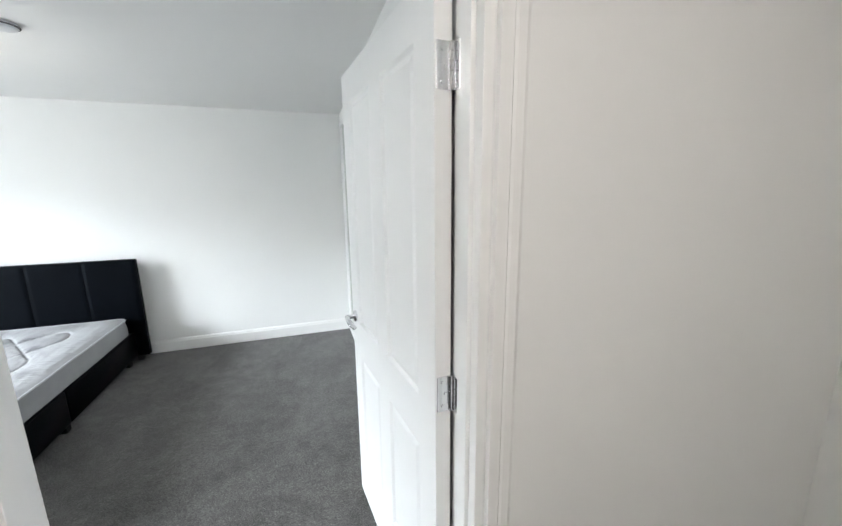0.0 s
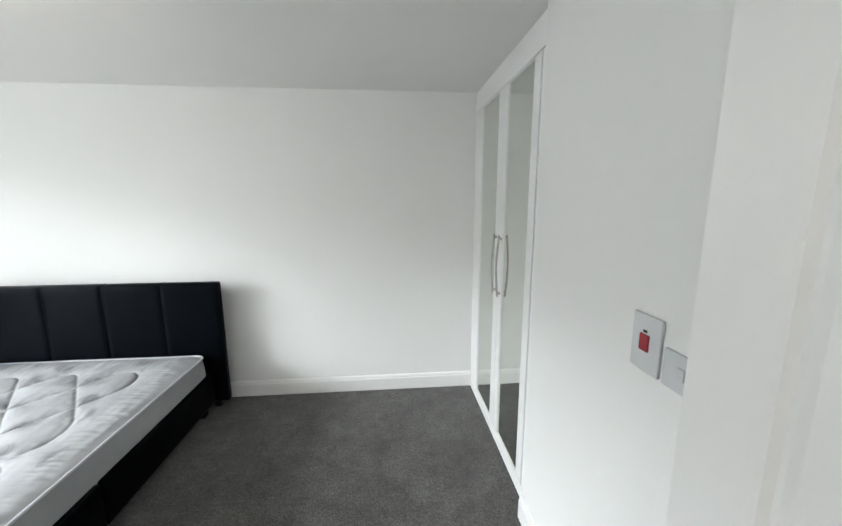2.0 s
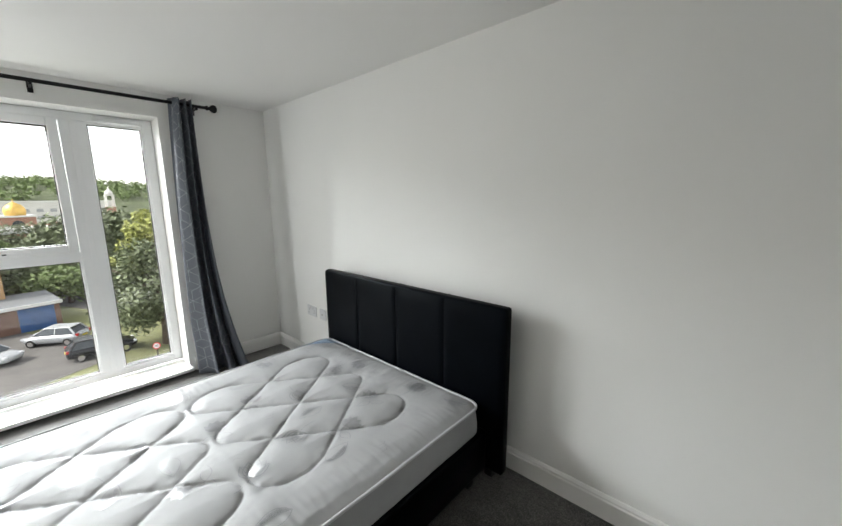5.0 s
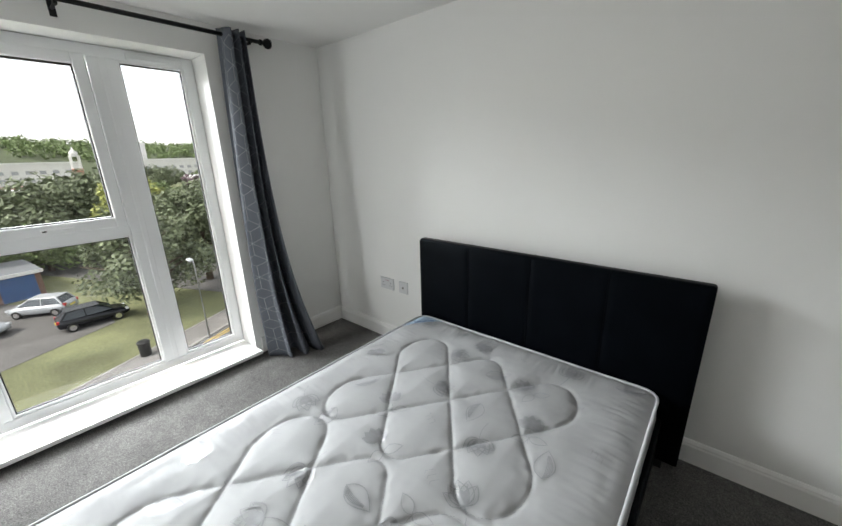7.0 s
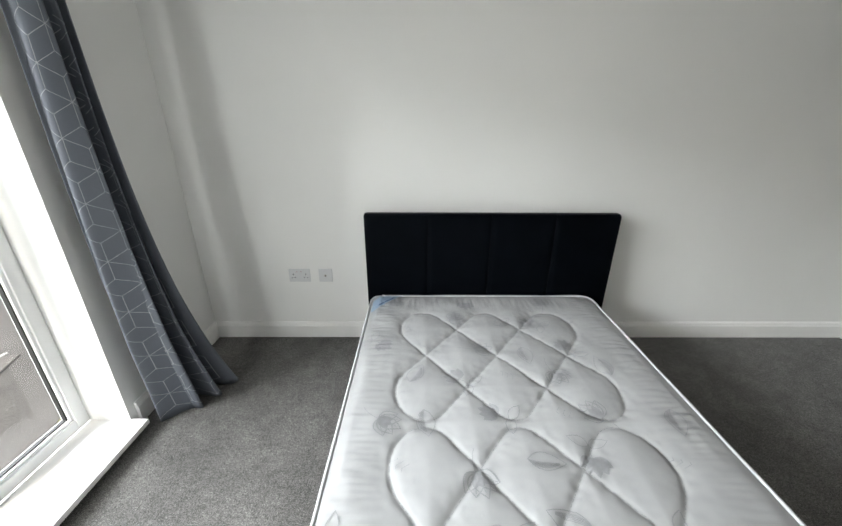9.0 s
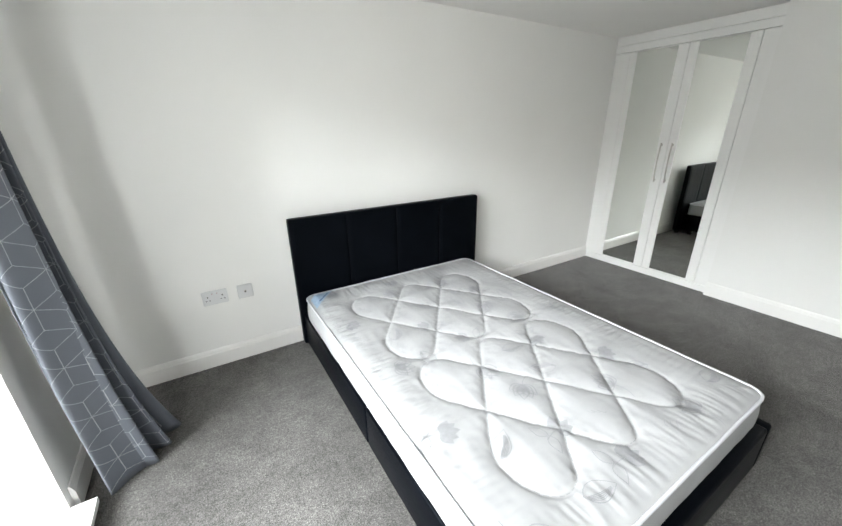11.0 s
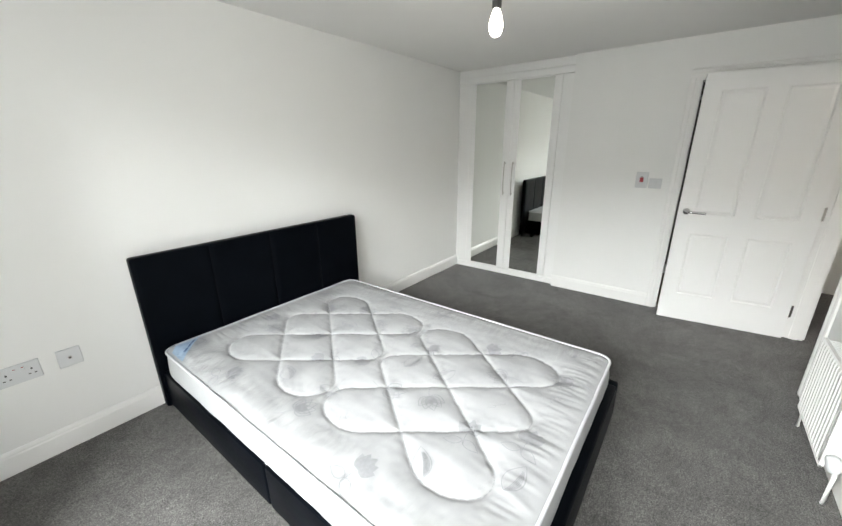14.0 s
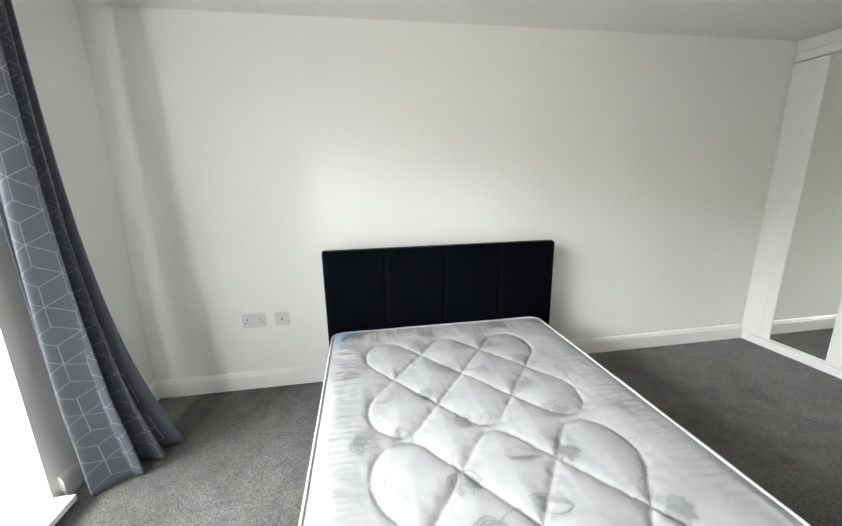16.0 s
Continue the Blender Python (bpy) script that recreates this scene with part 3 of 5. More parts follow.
def draw_line(bm, pts, w, lift=0.0022):
    prev = None
    for k, (px, py) in enumerate(pts):
        qx, qy = pts[min(k + 1, len(pts) - 1)]
        ox, oy = pts[max(k - 1, 0)]
        dx, dy = qx - ox, qy - oy
        l = math.hypot(dx, dy) or 1
        nx, ny = -dy / l * w, dx / l * w
        a, b = top_at(px + nx, py + ny), top_at(px - nx, py - ny)
        a.z += lift
        b.z += lift
        cur = (bm.verts.new(a), bm.verts.new(b))
        if prev:
            bm.faces.new((prev[0], prev[1], cur[1], cur[0]))
        prev = cur


def fill(bm, pts, lift=0.0018):
    c = (sum(p[0] for p in pts) / len(pts), sum(p[1] for p in pts) / len(pts))
    rings = []
    for f in (1.0, 0.66, 0.33):
        ring = []
        for px, py in pts:
            q = top_at(c[0] + (px - c[0]) * f, c[1] + (py - c[1]) * f)
            q.z += lift
            ring.append(bm.verts.new(q))
        rings.append(ring)
    n = len(pts)
    for a, b in zip(rings, rings[1:]):
        for k in range(n):
            bm.faces.new((a[k], a[(k + 1) % n], b[(k + 1) % n], b[k]))
    bm.faces.new(rings[-1])


def petal(cx, cy, ang, l, w, n=16):
    """A pointed petal outline from a base point."""
    out = []
    for k in range(n + 1):
        f = k / n
        side = 1 if f < 0.5 else -1
        g = f * 2 if f < 0.5 else 2 - f * 2
        x, y = l * g, side * w * math.sin(math.pi * g ** 0.8)
        out.append((cx + x * math.cos(ang) - y * math.sin(ang), cy + x * math.sin(ang) + y * math.cos(ang)))
    return out


rng = random.Random(11)
outline, solid = bmesh.new(), bmesh.new()
spots = []
for gv in range(9):
    for gu in range(6):
        spots.append((0.12 + gu * 0.23 + (0.11 if gv % 2 else 0) + rng.uniform(-0.03, 0.03), 0.12 + gv * 0.222 + rng.uniform(-0.04, 0.04)))
for k, (cx, cy) in enumerate(spots):
    if not (0.07 < cx < MW - 0.07 and 0.07 < cy < ML - 0.07):
        continue
    a0 = rng.uniform(0, 6.28)
    kind = (k + k // 6) % 4
    if kind == 0:
        for j in range(5):
            a = a0 + (j - 2) * 0.42
            draw_line(outline, petal(cx, cy, a, 0.095 - 0.008 * abs(j - 2), 0.026), 0.0021)
            draw_line(outline, [(cx + 0.075 * f * math.cos(a), cy + 0.075 * f * math.sin(a)) for f in (0.3, 0.5, 0.75, 1)], 0.0012)
        for j in (-1, 0, 1):
            fill(solid, petal(cx, cy, a0 + j * 0.42, 0.055, 0.014)[:-1])
        draw_line(outline, [(cx - 0.09 * f * math.cos(a0 + 0.35 * f), cy - 0.09 * f * math.sin(a0 + 0.35 * f)) for f in (0, 0.25, 0.5, 0.75, 1)], 0.0014)
    elif kind == 1:
        draw_line(outline, petal(cx, cy, a0, 0.13, 0.036), 0.0016)
        for j in range(1, 6):
            b = petal(cx, cy, a0, 0.12, 0.032 - j * 0.005)
            draw_line(outline, b[:len(b) // 2], 0.0012)
    elif kind == 2:
        for j in range(5):
            fill(solid, petal(cx, cy, a0 + (j - 2) * 0.46, 0.078 - 0.006 * abs(j - 2), 0.022)[:-1], 0.0018 + 0.0002 * j)
        for j in (-1, 1):
            draw_line(outline, petal(cx - 0.05 * math.cos(a0), cy - 0.05 * math.sin(a0), a0 + j * 1.9, 0.075, 0.020), 0.0016)
        draw_line(outline, [(cx - 0.07 * f * math.cos(a0), cy - 0.07 * f * math.sin(a0) + 0.01 * f * f) for f in (0, 0.3, 0.6, 1)], 0.0012)
    else:
        for j in range(3):
            x0, y0 = cx + 0.02 * j, cy + 0.012 * j
            draw_line(outline, [(x0, y0), (x0 + 0.03 * math.cos(a0), y0 + 0.03 * math.sin(a0))], 0.0009)
            draw_line(outline, [(x0, y0), (x0 + 0.012 * math.cos(a0 + 2), y0 + 0.012 * math.sin(a0 + 2))], 0.0012)
tagged(part("flower_outline_print", outline, PRINT, mattress, "thin grey flower and leaf outlines"), kind="stuff")
tagged(part("flower_print", solid, PRINT, mattress, "small solid grey petals"), kind="stuff")
# blue maker's label across the head corner, and a side label
bm = bmesh.new()
q = [(0.015, 0.085), (0.080, 0.012), (0.20, 0.012), (0.015, 0.225)]
n = 14
rows_ = []
for i in range(n + 1):
    f = i / n
    a = (q[0][0] + (q[1][0] - q[0][0]) * f, q[0][1] + (q[1][1] - q[0][1]) * f)
    b = (q[3][0] + (q[2][0] - q[3][0]) * f, q[3][1] + (q[2][1] - q[3][1]) * f)
    line = []
    for j in range(5):
        g = j / 4
        p = top_at(a[0] + (b[0] - a[0]) * g, a[1] + (b[1] - a[1]) * g)
        p.z += 0.0030
        line.append(bm.verts.new(p))
    rows_.append(line)
for a, b in zip(rows_, rows_[1:]):
    for j in range(4):
        bm.faces.new((a[j], a[j + 1], b[j + 1], b[j]))
bmesh.ops.recalc_face_normals(bm, faces=bm.faces)
tag = part("corner_label", bm, LABEL, mattress, "pale blue woven corner label")
bm = bmesh.new()
for k, (l0, l1) in enumerate(((0.18, 0.40), (0.43, 0.62), (0.65, 0.84))):
    pts = [(0.030 + (0.165 - 0.030) * f, 0.178 + (0.034 - 0.178) * f) for f in (l0, (l0 + l1) / 2, l1)]
    draw_line(bm, pts, 0.006, 0.0042)
part("label_lettering", bm, LABELD, tag, "unreadable dark lettering")
bm = bmesh.new()
box(bm, MX1 + 0.008, MX1 + 0.014, -2.06, -1.93, 0.33, 0.41, 0.002)
tag2 = part("side_label", bm, LABEL, mattress, "blue and white side label")
part("label_band", boxes((MX1 + 0.0142, MX1 + 0.016, -2.055, -1.99, 0.335, 0.405)), PLAST, tag2)

# ---- wardrobe ----
wardrobe = thing("wardrobe", "white built-in wardrobe with two mirrored doors and bow handles", "wardrobe")
XF = E + 0.047     # face of the carcass, set back behind the wall beside it
part("carcass", boxes((XF + 0.024, XF + 0.60, WARDY + 0.004, WARDY + 0.022, 0, 2.2), (XF + 0.024, XF + 0.60, -0.022, -0.004, 0, 2.2), (XF + 0.585, XF + 0.60, WARDY + 0.022, -0.022, 0, 2.2), (XF + 0.024, XF + 0.585, WARDY + 0.022, -0.022, 2.18, 2.2)), LAM, wardrobe)
bm = bmesh.new()
box(bm, XF - 0.014, XF + 0.024, WARDY + 0.002, -0.020, 0, 0.062, 0.002)
part("plinth", bm, LAM, wardrobe)
bm = bmesh.new()
box(bm, XF - 0.014, XF + 0.024, WARDY + 0.002, -0.002, 2.170, 2.232, 0.002)
part("top_panel", bm, LAM, wardrobe)
bm = bmesh.new()
box(bm, XF - 0.006, XF + 0.024, WARDY + 0.002, -0.002, 2.236, H - 0.002, 0.002)
part("scribe_panel", bm, LAM, wardrobe)
for a, b in ((-0.150, -0.002), (WARDY + 0.002, -1.180)):
    bm = bmesh.new()
    box(bm, XF - 0.010, XF + 0.024, a, b, 0.065, 2.166, 0.002)
    part("side_panel", bm, LAM, wardrobe)
for k, (y0, y1) in enumerate(((-0.676, -0.153), (-1.176, -0.680))):
    m0, m1 = (-0.588, -0.222) if k == 0 else (-1.100, -0.752)
    z0, z1 = 0.068, 2.164
    bm = bmesh.new()
    box(bm, XF - 0.014, XF + 0.014, y0, m0, z0, z1, 0.0025)
    box(bm, XF - 0.014, XF + 0.014, m1, y1, z0, z1, 0.0025)
    box(bm, XF - 0.014, XF + 0.014, m0, m1, z0, z0 + 0.012, 0.0025)
    box(bm, XF - 0.014, XF + 0.014, m0, m1, z1 - 0.006, z1, 0.0025)
    d = part("door", bm, LAM, wardrobe, "white door framing a tall mirror")
    part("mirror", boxes((XF - 0.006, XF, m0 - 0.001, m1 + 0.001, z0 + 0.010, z1 - 0.004)), MIRROR, d, "tall mirror")
    hy = -0.625 if k == 0 else -0.722
    bm = bmesh.new()
    hz0, hz1 = 0.985, 1.315
    tube(bm, [(XF - 0.030 - 0.012 * math.sin(math.pi * f), hy, hz0 - 0.02 + (hz1 - hz0 + 0.04) * f) for f in [i / 14 for i in range(15)]], 0.0062, 10)
    for zz in (hz0, hz1):
        cyl(bm, (XF - 0.012, hy, zz), (XF - 0.034, hy, zz), 0.006, n=10)
        cyl(bm, (XF - 0.012, hy, zz), (XF - 0.017, hy, zz), 0.010, n=12)
    part("handle", bm, NICKEL, d, "brushed metal bow handle", smooth=True)

# ---- doors ----


def door_leaf(name, w, h, t, panels, label):
    """A moulded leaf: hinge edge at the origin, reaching along +y, faces at x = -t and 0."""
    ob = structure(thing(name, "", ""), label, "door")
    bm = bmesh.new()
    ys = sorted({0.0, w, *[p for q in panels for p in q[:2]]})
    zs = sorted({0.0, h, *[p for q in panels for p in q[2:]]})
    cell = {}
    for xx in (0.0, -t):
        vs = {(y, z): bm.verts.new((xx, y, z)) for y in ys for z in zs}
        for a, b in zip(ys, ys[1:]):
            for c, d in zip(zs, zs[1:]):
                f = bm.faces.new([vs[a, c], vs[b, c], vs[b, d], vs[a, d]])
                if any(q[0] <= a and b <= q[1] and q[2] <= c and d <= q[3] for q in panels):
                    cell[f] = xx
        cell["v", xx] = vs
    va, vb = cell.pop(("v", 0.0)), cell.pop(("v", -t))
    loop = [(y, 0.0) for y in ys] + [(w, z) for z in zs[1:]] + [(y, h) for y in reversed(ys[:-1])] + [(0.0, z) for z in reversed(zs[1:-1])]
    for p, q in zip(loop, loop[1:] + loop[:1]):
        bm.faces.new((va[p], vb[p], vb[q], va[q]))
    bmesh.ops.recalc_face_normals(bm, faces=bm.faces)
    for f in list(cell):
        bmesh.ops.inset_region(bm, faces=[f], thickness=0.012, depth=-0.009)
        bmesh.ops.inset_region(bm, faces=[f], thickness=0.010, depth=0.0)
        bmesh.ops.inset_region(bm, faces=[f], thickness=0.022, depth=0.006)
    part("leaf", bm, DOORP, ob)
    return ob


def lever(parent, y, z, x, side, toward):
    """A round rose and a tapered lever on the face at x."""
    bm = bmesh.new()
    m = Matrix.Translation((x, y, z)) @ pose(0, 0, 0, 0, 90 * side, 0)
    lathe(bm, [(0.026, 0), (0.026, 0.006), (0.024, 0.009), (0.010, 0.009), (0.010, 0.045)], 20, m)
    xx = x + side * 0.045
    tube(bm, [(xx - side * 0.004, y, z), (xx, y + toward * 0.02, z), (xx + side * 0.004, y + toward * 0.06, z - 0.001), (xx + side * 0.002, y + toward * 0.10, z - 0.004), (xx - side * 0.004, y + toward * 0.125, z - 0.008)],
         [0.0115, 0.0115, 0.0108, 0.0100, 0.0095], 12)
    part("door_handle", bm, CHROME, parent, "chrome lever handle on a round rose", smooth=True)


def hinge(parent, z, x, y, t):
    """Knuckle at (x, y), one plate let into the leaf's hinge edge (t thick), one turned on to the lining."""
    bm = bmesh.new()
    for k in range(5):
        cyl(bm, (x, y, z - 0.05 + 0.0202 * k), (x, y, z - 0.031 + 0.0202 * k), 0.0068, n=12)
    box(bm, x - t + 0.004, x - 0.004, y + 0.0012, y + 0.0045, z - 0.05, z + 0.05, 0.0006)
    box(bm, x + 0.0045, x + 0.0070, y - 0.040, y - 0.003, z - 0.05, z + 0.05, 0.0006)
    for k, dx in ((-0.034, 0.55), (0, 0.35), (0.034, 0.55)):
        cyl(bm, (x - t * dx, y - 0.0008, z + k), (x - t * dx, y + 0.002, z + k), 0.0045, n=10)
    part("hinge", bm, CHROME, parent, "bright steel butt hinge")


LW, LH, LT = 0.855, 2.0, 0.044
PAN = [(0.11, 0.37, 0.24, 0.78), (0.485, 0.745, 0.24, 0.78), (0.11, 0.37, 0.945, 1.88), (0.485, 0.745, 0.945, 1.88)]
door1 = door_leaf("door_1", LW, LH, LT, PAN, "white four-panel bedroom door standing open into the room")
lever(door1, LW - 0.055, 0.965, -LT, -1, -1)
lever(door1, LW - 0.055, 0.965, 0.0, 1, -1)
for z in (0.22, 1.0, 1.80):
    hinge(door1, z, 0.0, -0.004, LT)
part("latch_plate", boxes((-LT / 2 - 0.011, -LT / 2 + 0.011, LW, LW + 0.0015, 0.93, 1.05)), CHROME, door1)
door1.matrix_basis = pose(DX1 - 0.030, S + 0.004, 0.008, 0, 0, 6.6)

EW = NY1 - NY0 - 0.03
PAN2 = [(0.10, 0.27, 0.26, 0.80), (0.36, 0.53, 0.26, 0.80), (0.10, 0.27, 0.98, 1.87), (0.36, 0.53, 0.98, 1.87)]
door2 = door_leaf("door_2", EW, 1.98, 0.040, PAN2, "white four-panel ensuite door folded open against the lining")
lever(door2, EW - 0.055, 0.99, 0.0, 1, -1)
lever(door2, EW - 0.055, 0.99, -0.040, -1, -1)
for z in (0.22, 1.0, 1.78):
    hinge(door2, z, -0.002, -0.004, 0.040)
door2.matrix_basis = pose(E + 0.055, NY0 + 0.016, 0.008, 0, 0, -94)
# ---- fittings ----


def plate(bm, c, n, w, h, t=0.009):
    """A flat wall plate centred at c on a wall with normal n ('x' or 'y')."""
    x, y, z = c
    if n == "y":
        box(bm, x - w / 2, x + w / 2, y - t, y, z - h / 2, z + h / 2, 0.003)
    else:
        box(bm, x - t, x, y - w / 2, y + w / 2, z - h / 2, z + h / 2, 0.003)


sock = thing("double_socket", "white double power socket on the wall beside the bed", "socket")
SX, SZ = 0.665, 0.494
bm = bmesh.new()
plate(bm, (SX, 0, SZ), "y", 0.146, 0.096)
part("faceplate", bm, PLAST, sock)
for k in (-1, 1):
    cx = SX + k * 0.042
    bm = bmesh.new()
    box(bm, cx - 0.003, cx + 0.003, -0.0105, -0.0085, SZ + 0.004, SZ + 0.014)
    box(bm, cx - 0.014, cx - 0.006, -0.0105, -0.0085, SZ - 0.018, SZ - 0.013)
    box(bm, cx + 0.006, cx + 0.014, -0.0105, -0.0085, SZ - 0.018, SZ - 0.013)
    part("pin_holes", bm, GREYP, sock)
    bm = bmesh.new()
    box(bm, SX + k * 0.014 - 0.008, SX + k * 0.014 + 0.008, -0.0125, -0.008, SZ + 0.012, SZ + 0.034, 0.002)
    sw = part("rocker", bm, PLAST, sock)
    part("rocker_mark", boxes((SX + k * 0.014 - 0.004, SX + k * 0.014 + 0.004, -0.0132, -0.0122, SZ + 0.028, SZ + 0.031)), REDP, sw, "small red mark")
aer = thing("aerial_socket", "white single aerial outlet beside the power socket", "socket")
bm = bmesh.new()
plate(bm, (0.843, 0, SZ), "y", 0.092, 0.096)
part("faceplate", bm, PLAST, aer)
bm = bmesh.new()
cyl(bm, (0.843, -0.008, SZ), (0.843, -0.014, SZ), 0.008, n=14)
part("connector", bm, NICKEL, aer)
bm = bmesh.new()
cyl(bm, (0.843, -0.0135, SZ), (0.843, -0.0150, SZ), 0.005, n=12)
part("connector_hole", bm, GREYP, aer)

isw = thing("isolator_switch", "white isolator switch with a red rocker beside the ensuite doorway", "switch")
bm = bmesh.new()
plate(bm, (E, -1.994, 1.197), "x", 0.096, 0.142)
part("faceplate", bm, PLAST, isw)
bm = bmesh.new()
box(bm, E - 0.014, E - 0.008, -2.008, -1.978, 1.178, 1.220, 0.002)
part("rocker", bm, REDP, isw, "red rocker")
part("neon", boxes((E - 0.0105, E - 0.0085, -1.998, -1.986, 1.224, 1.230)), GREYP, isw)
fsw = thing("fan_switch", "white single switch plate beside the isolator", "switch")
bm = bmesh.new()
plate(bm, (E, -2.103, 1.170), "x", 0.098, 0.088)
part("faceplate", bm, PLAST, fsw)
bm = bmesh.new()
box(bm, E - 0.013, E - 0.008, -2.118, -2.098, 1.158, 1.186, 0.002)
part("rocker", bm, PLAST, fsw)

alarm = thing("smoke_alarm", "white round smoke alarm on the ceiling", "smoke alarm")
bm = bmesh.new()
lathe(bm, [(0.058, 0), (0.060, -0.006), (0.056, -0.020), (0.046, -0.027), (0.02, -0.029)], 32, Matrix.Translation((2.92, -1.63, H)))
bmesh.ops.recalc_face_normals(bm, faces=bm.faces)
part("housing", bm, PLAST, alarm, smooth=True)
bm = bmesh.new()
lathe(bm, [(0.0615, -0.012), (0.0632, -0.013), (0.0632, -0.016), (0.0605, -0.018)], 32, Matrix.Translation((2.92, -1.63, H)))
part("vent_ring", bm, GREYP, alarm)

pend = thing("pendant_light", "bare lit bulb on a short white ceiling pendant", "ceiling light")
PX, PY = 2.345, -1.565
bm = bmesh.new()
lathe(bm, [(0.045, 0), (0.045, -0.010), (0.030, -0.022), (0.010, -0.028)], 24, Matrix.Translation((PX, PY, H)))
bmesh.ops.recalc_face_normals(bm, faces=bm.faces)
part("ceiling_rose", bm, PLAST, pend, smooth=True)
bm = bmesh.new()
cyl(bm, (PX, PY, H - 0.026), (PX, PY, 2.155), 0.0035, n=8)
part("flex", bm, PLAST, pend)
bm = bmesh.new()
lathe(bm, [(0.008, 2.16), (0.018, 2.150), (0.021, 2.11), (0.021, 2.085), (0.016, 2.080)], 20, Matrix.Translation((PX, PY, 0)))
bmesh.ops.recalc_face_normals(bm, faces=bm.faces)
part("lamp_holder", bm, GREYP, pend, "dark lamp holder", smooth=True)
bm = bmesh.new()
lathe(bm, [(0.013, 2.080), (0.017, 2.070), (0.026, 2.045), (0.031, 2.020), (0.030, 2.000), (0.022, 1.982), (0.010, 1.973)], 24, Matrix.Translation((PX, PY, 0)))
bmesh.ops.recalc_face_normals(bm, faces=bm.faces)
part("bulb", bm, BULB, pend, "glowing white bulb", smooth=True)

hl = thing("hall_ceiling_light", "round opal hallway ceiling light", "ceiling light")
bm = bmesh.new()
lathe(bm, [(0.15, 0), (0.15, -0.02), (0.13, -0.05), (0.06, -0.07), (0.01, -0.072)], 28, Matrix.Translation((4.0, -4.7, H)))
bmesh.ops.recalc_face_normals(bm, faces=bm.faces)
part("diffuser", bm, PLAST, hl, smooth=True)

# radiator
rad = thing("radiator", "white ribbed double-panel radiator on the wall beside the door", "radiator")
R0, R1, RZ0, RZ1, RY = 2.705, 3.185, 0.140, 0.568, S + 0.105


def rad_panel(y):
    bm = bmesh.new()
    n = 13
    prof = []
    for k in range(n):
        for f, dep in ((0.0, 0.0), (0.56, 0.0), (0.66, 0.013), (0.90, 0.013)):
            prof.append((R0 + 0.016 + (R1 - R0 - 0.032) * (k + f) / n, y + 0.004 - dep))
    prof.append((R1 - 0.016, y + 0.004))
    vs = [[bm.verts.new((px, py if 0 < j < 3 else y, zz)) for px, py in prof] for j, zz in enumerate((RZ0 + 0.012, RZ0 + 0.03, RZ1 - 0.03, RZ1 - 0.012))]
    for a, b in zip(vs, vs[1:]):
        for i in range(len(prof) - 1):
            bm.faces.new((a[i], a[i + 1], b[i + 1], b[i]))
    box(bm, R0, R1, y - 0.012, y + 0.002, RZ0, RZ0 + 0.013, 0.002)
    box(bm, R0, R1, y - 0.012, y + 0.002, RZ1 - 0.013, RZ1, 0.002)
    box(bm, R0, R0 + 0.013, y - 0.012, y + 0.002, RZ0, RZ1, 0.002)
    box(bm, R1 - 0.013, R1, y - 0.012, y + 0.002, RZ0, RZ1, 0.002)
    box(bm, R0 + 0.004, R1 - 0.004, y - 0.016, y - 0.012, RZ0 + 0.004, RZ1 - 0.004)
    bmesh.ops.recalc_face_normals(bm, faces=bm.faces)
    return bm


part("front_panel", rad_panel(RY), TRIM, rad)
part("back_panel", rad_panel(RY - 0.058), TRIM, rad)
for xx in (R0 - 0.002, R1):
    bm = bmesh.new()
    box(bm, xx, xx + 0.002, RY - 0.070, RY + 0.001, RZ0 + 0.02, RZ1 - 0.02, 0.0005)
    part("end_panel", bm, TRIM, rad)
bm = bmesh.new()
for k in range(22):
    xx = R0 + 0.012 + k * (R1 - R0 - 0.024) / 21
    box(bm, xx - 0.0015, xx + 0.0015, RY - 0.056, RY - 0.013, RZ1 - 0.012, RZ1 - 0.006)
part("top_grille", bm, TRIM, rad, "slotted top grille")
bm = bmesh.new()
tube(bm, [(R0 - 0.002, RY - 0.035, RZ0 + 0.03), (R0 - 0.035, RY - 0.035, RZ0 + 0.03), (R0 - 0.055, RY - 0.035, RZ0 + 0.015), (R0 - 0.055, RY - 0.035, 0.0)], 0.0085, 10)
part("valve_tail", bm, TRIM, rad, smooth=True)
bm = bmesh.new()
lathe(bm, [(0.017, 0), (0.020, 0.006), (0.024, 0.016), (0.025, 0.050), (0.022, 0.064), (0.012, 0.070)], 20, Matrix.Translation((R0 - 0.048, RY - 0.030, RZ0 + 0.03)) @ pose(0, 0, 0, -12, 8, 0))
valve = part("thermostatic_valve", bm, PLAST, rad, "white thermostatic valve head", smooth=True)
bm = bmesh.new()
tube(bm, [(R1 + 0.002, RY - 0.035, RZ0 + 0.03), (R1 + 0.03, RY - 0.035, RZ0 + 0.03), (R1 + 0.04, RY - 0.035, RZ0 + 0.015), (R1 + 0.04, RY - 0.035, 0.0)], 0.0085, 10)
part("return_pipe", bm, TRIM, rad, smooth=True)

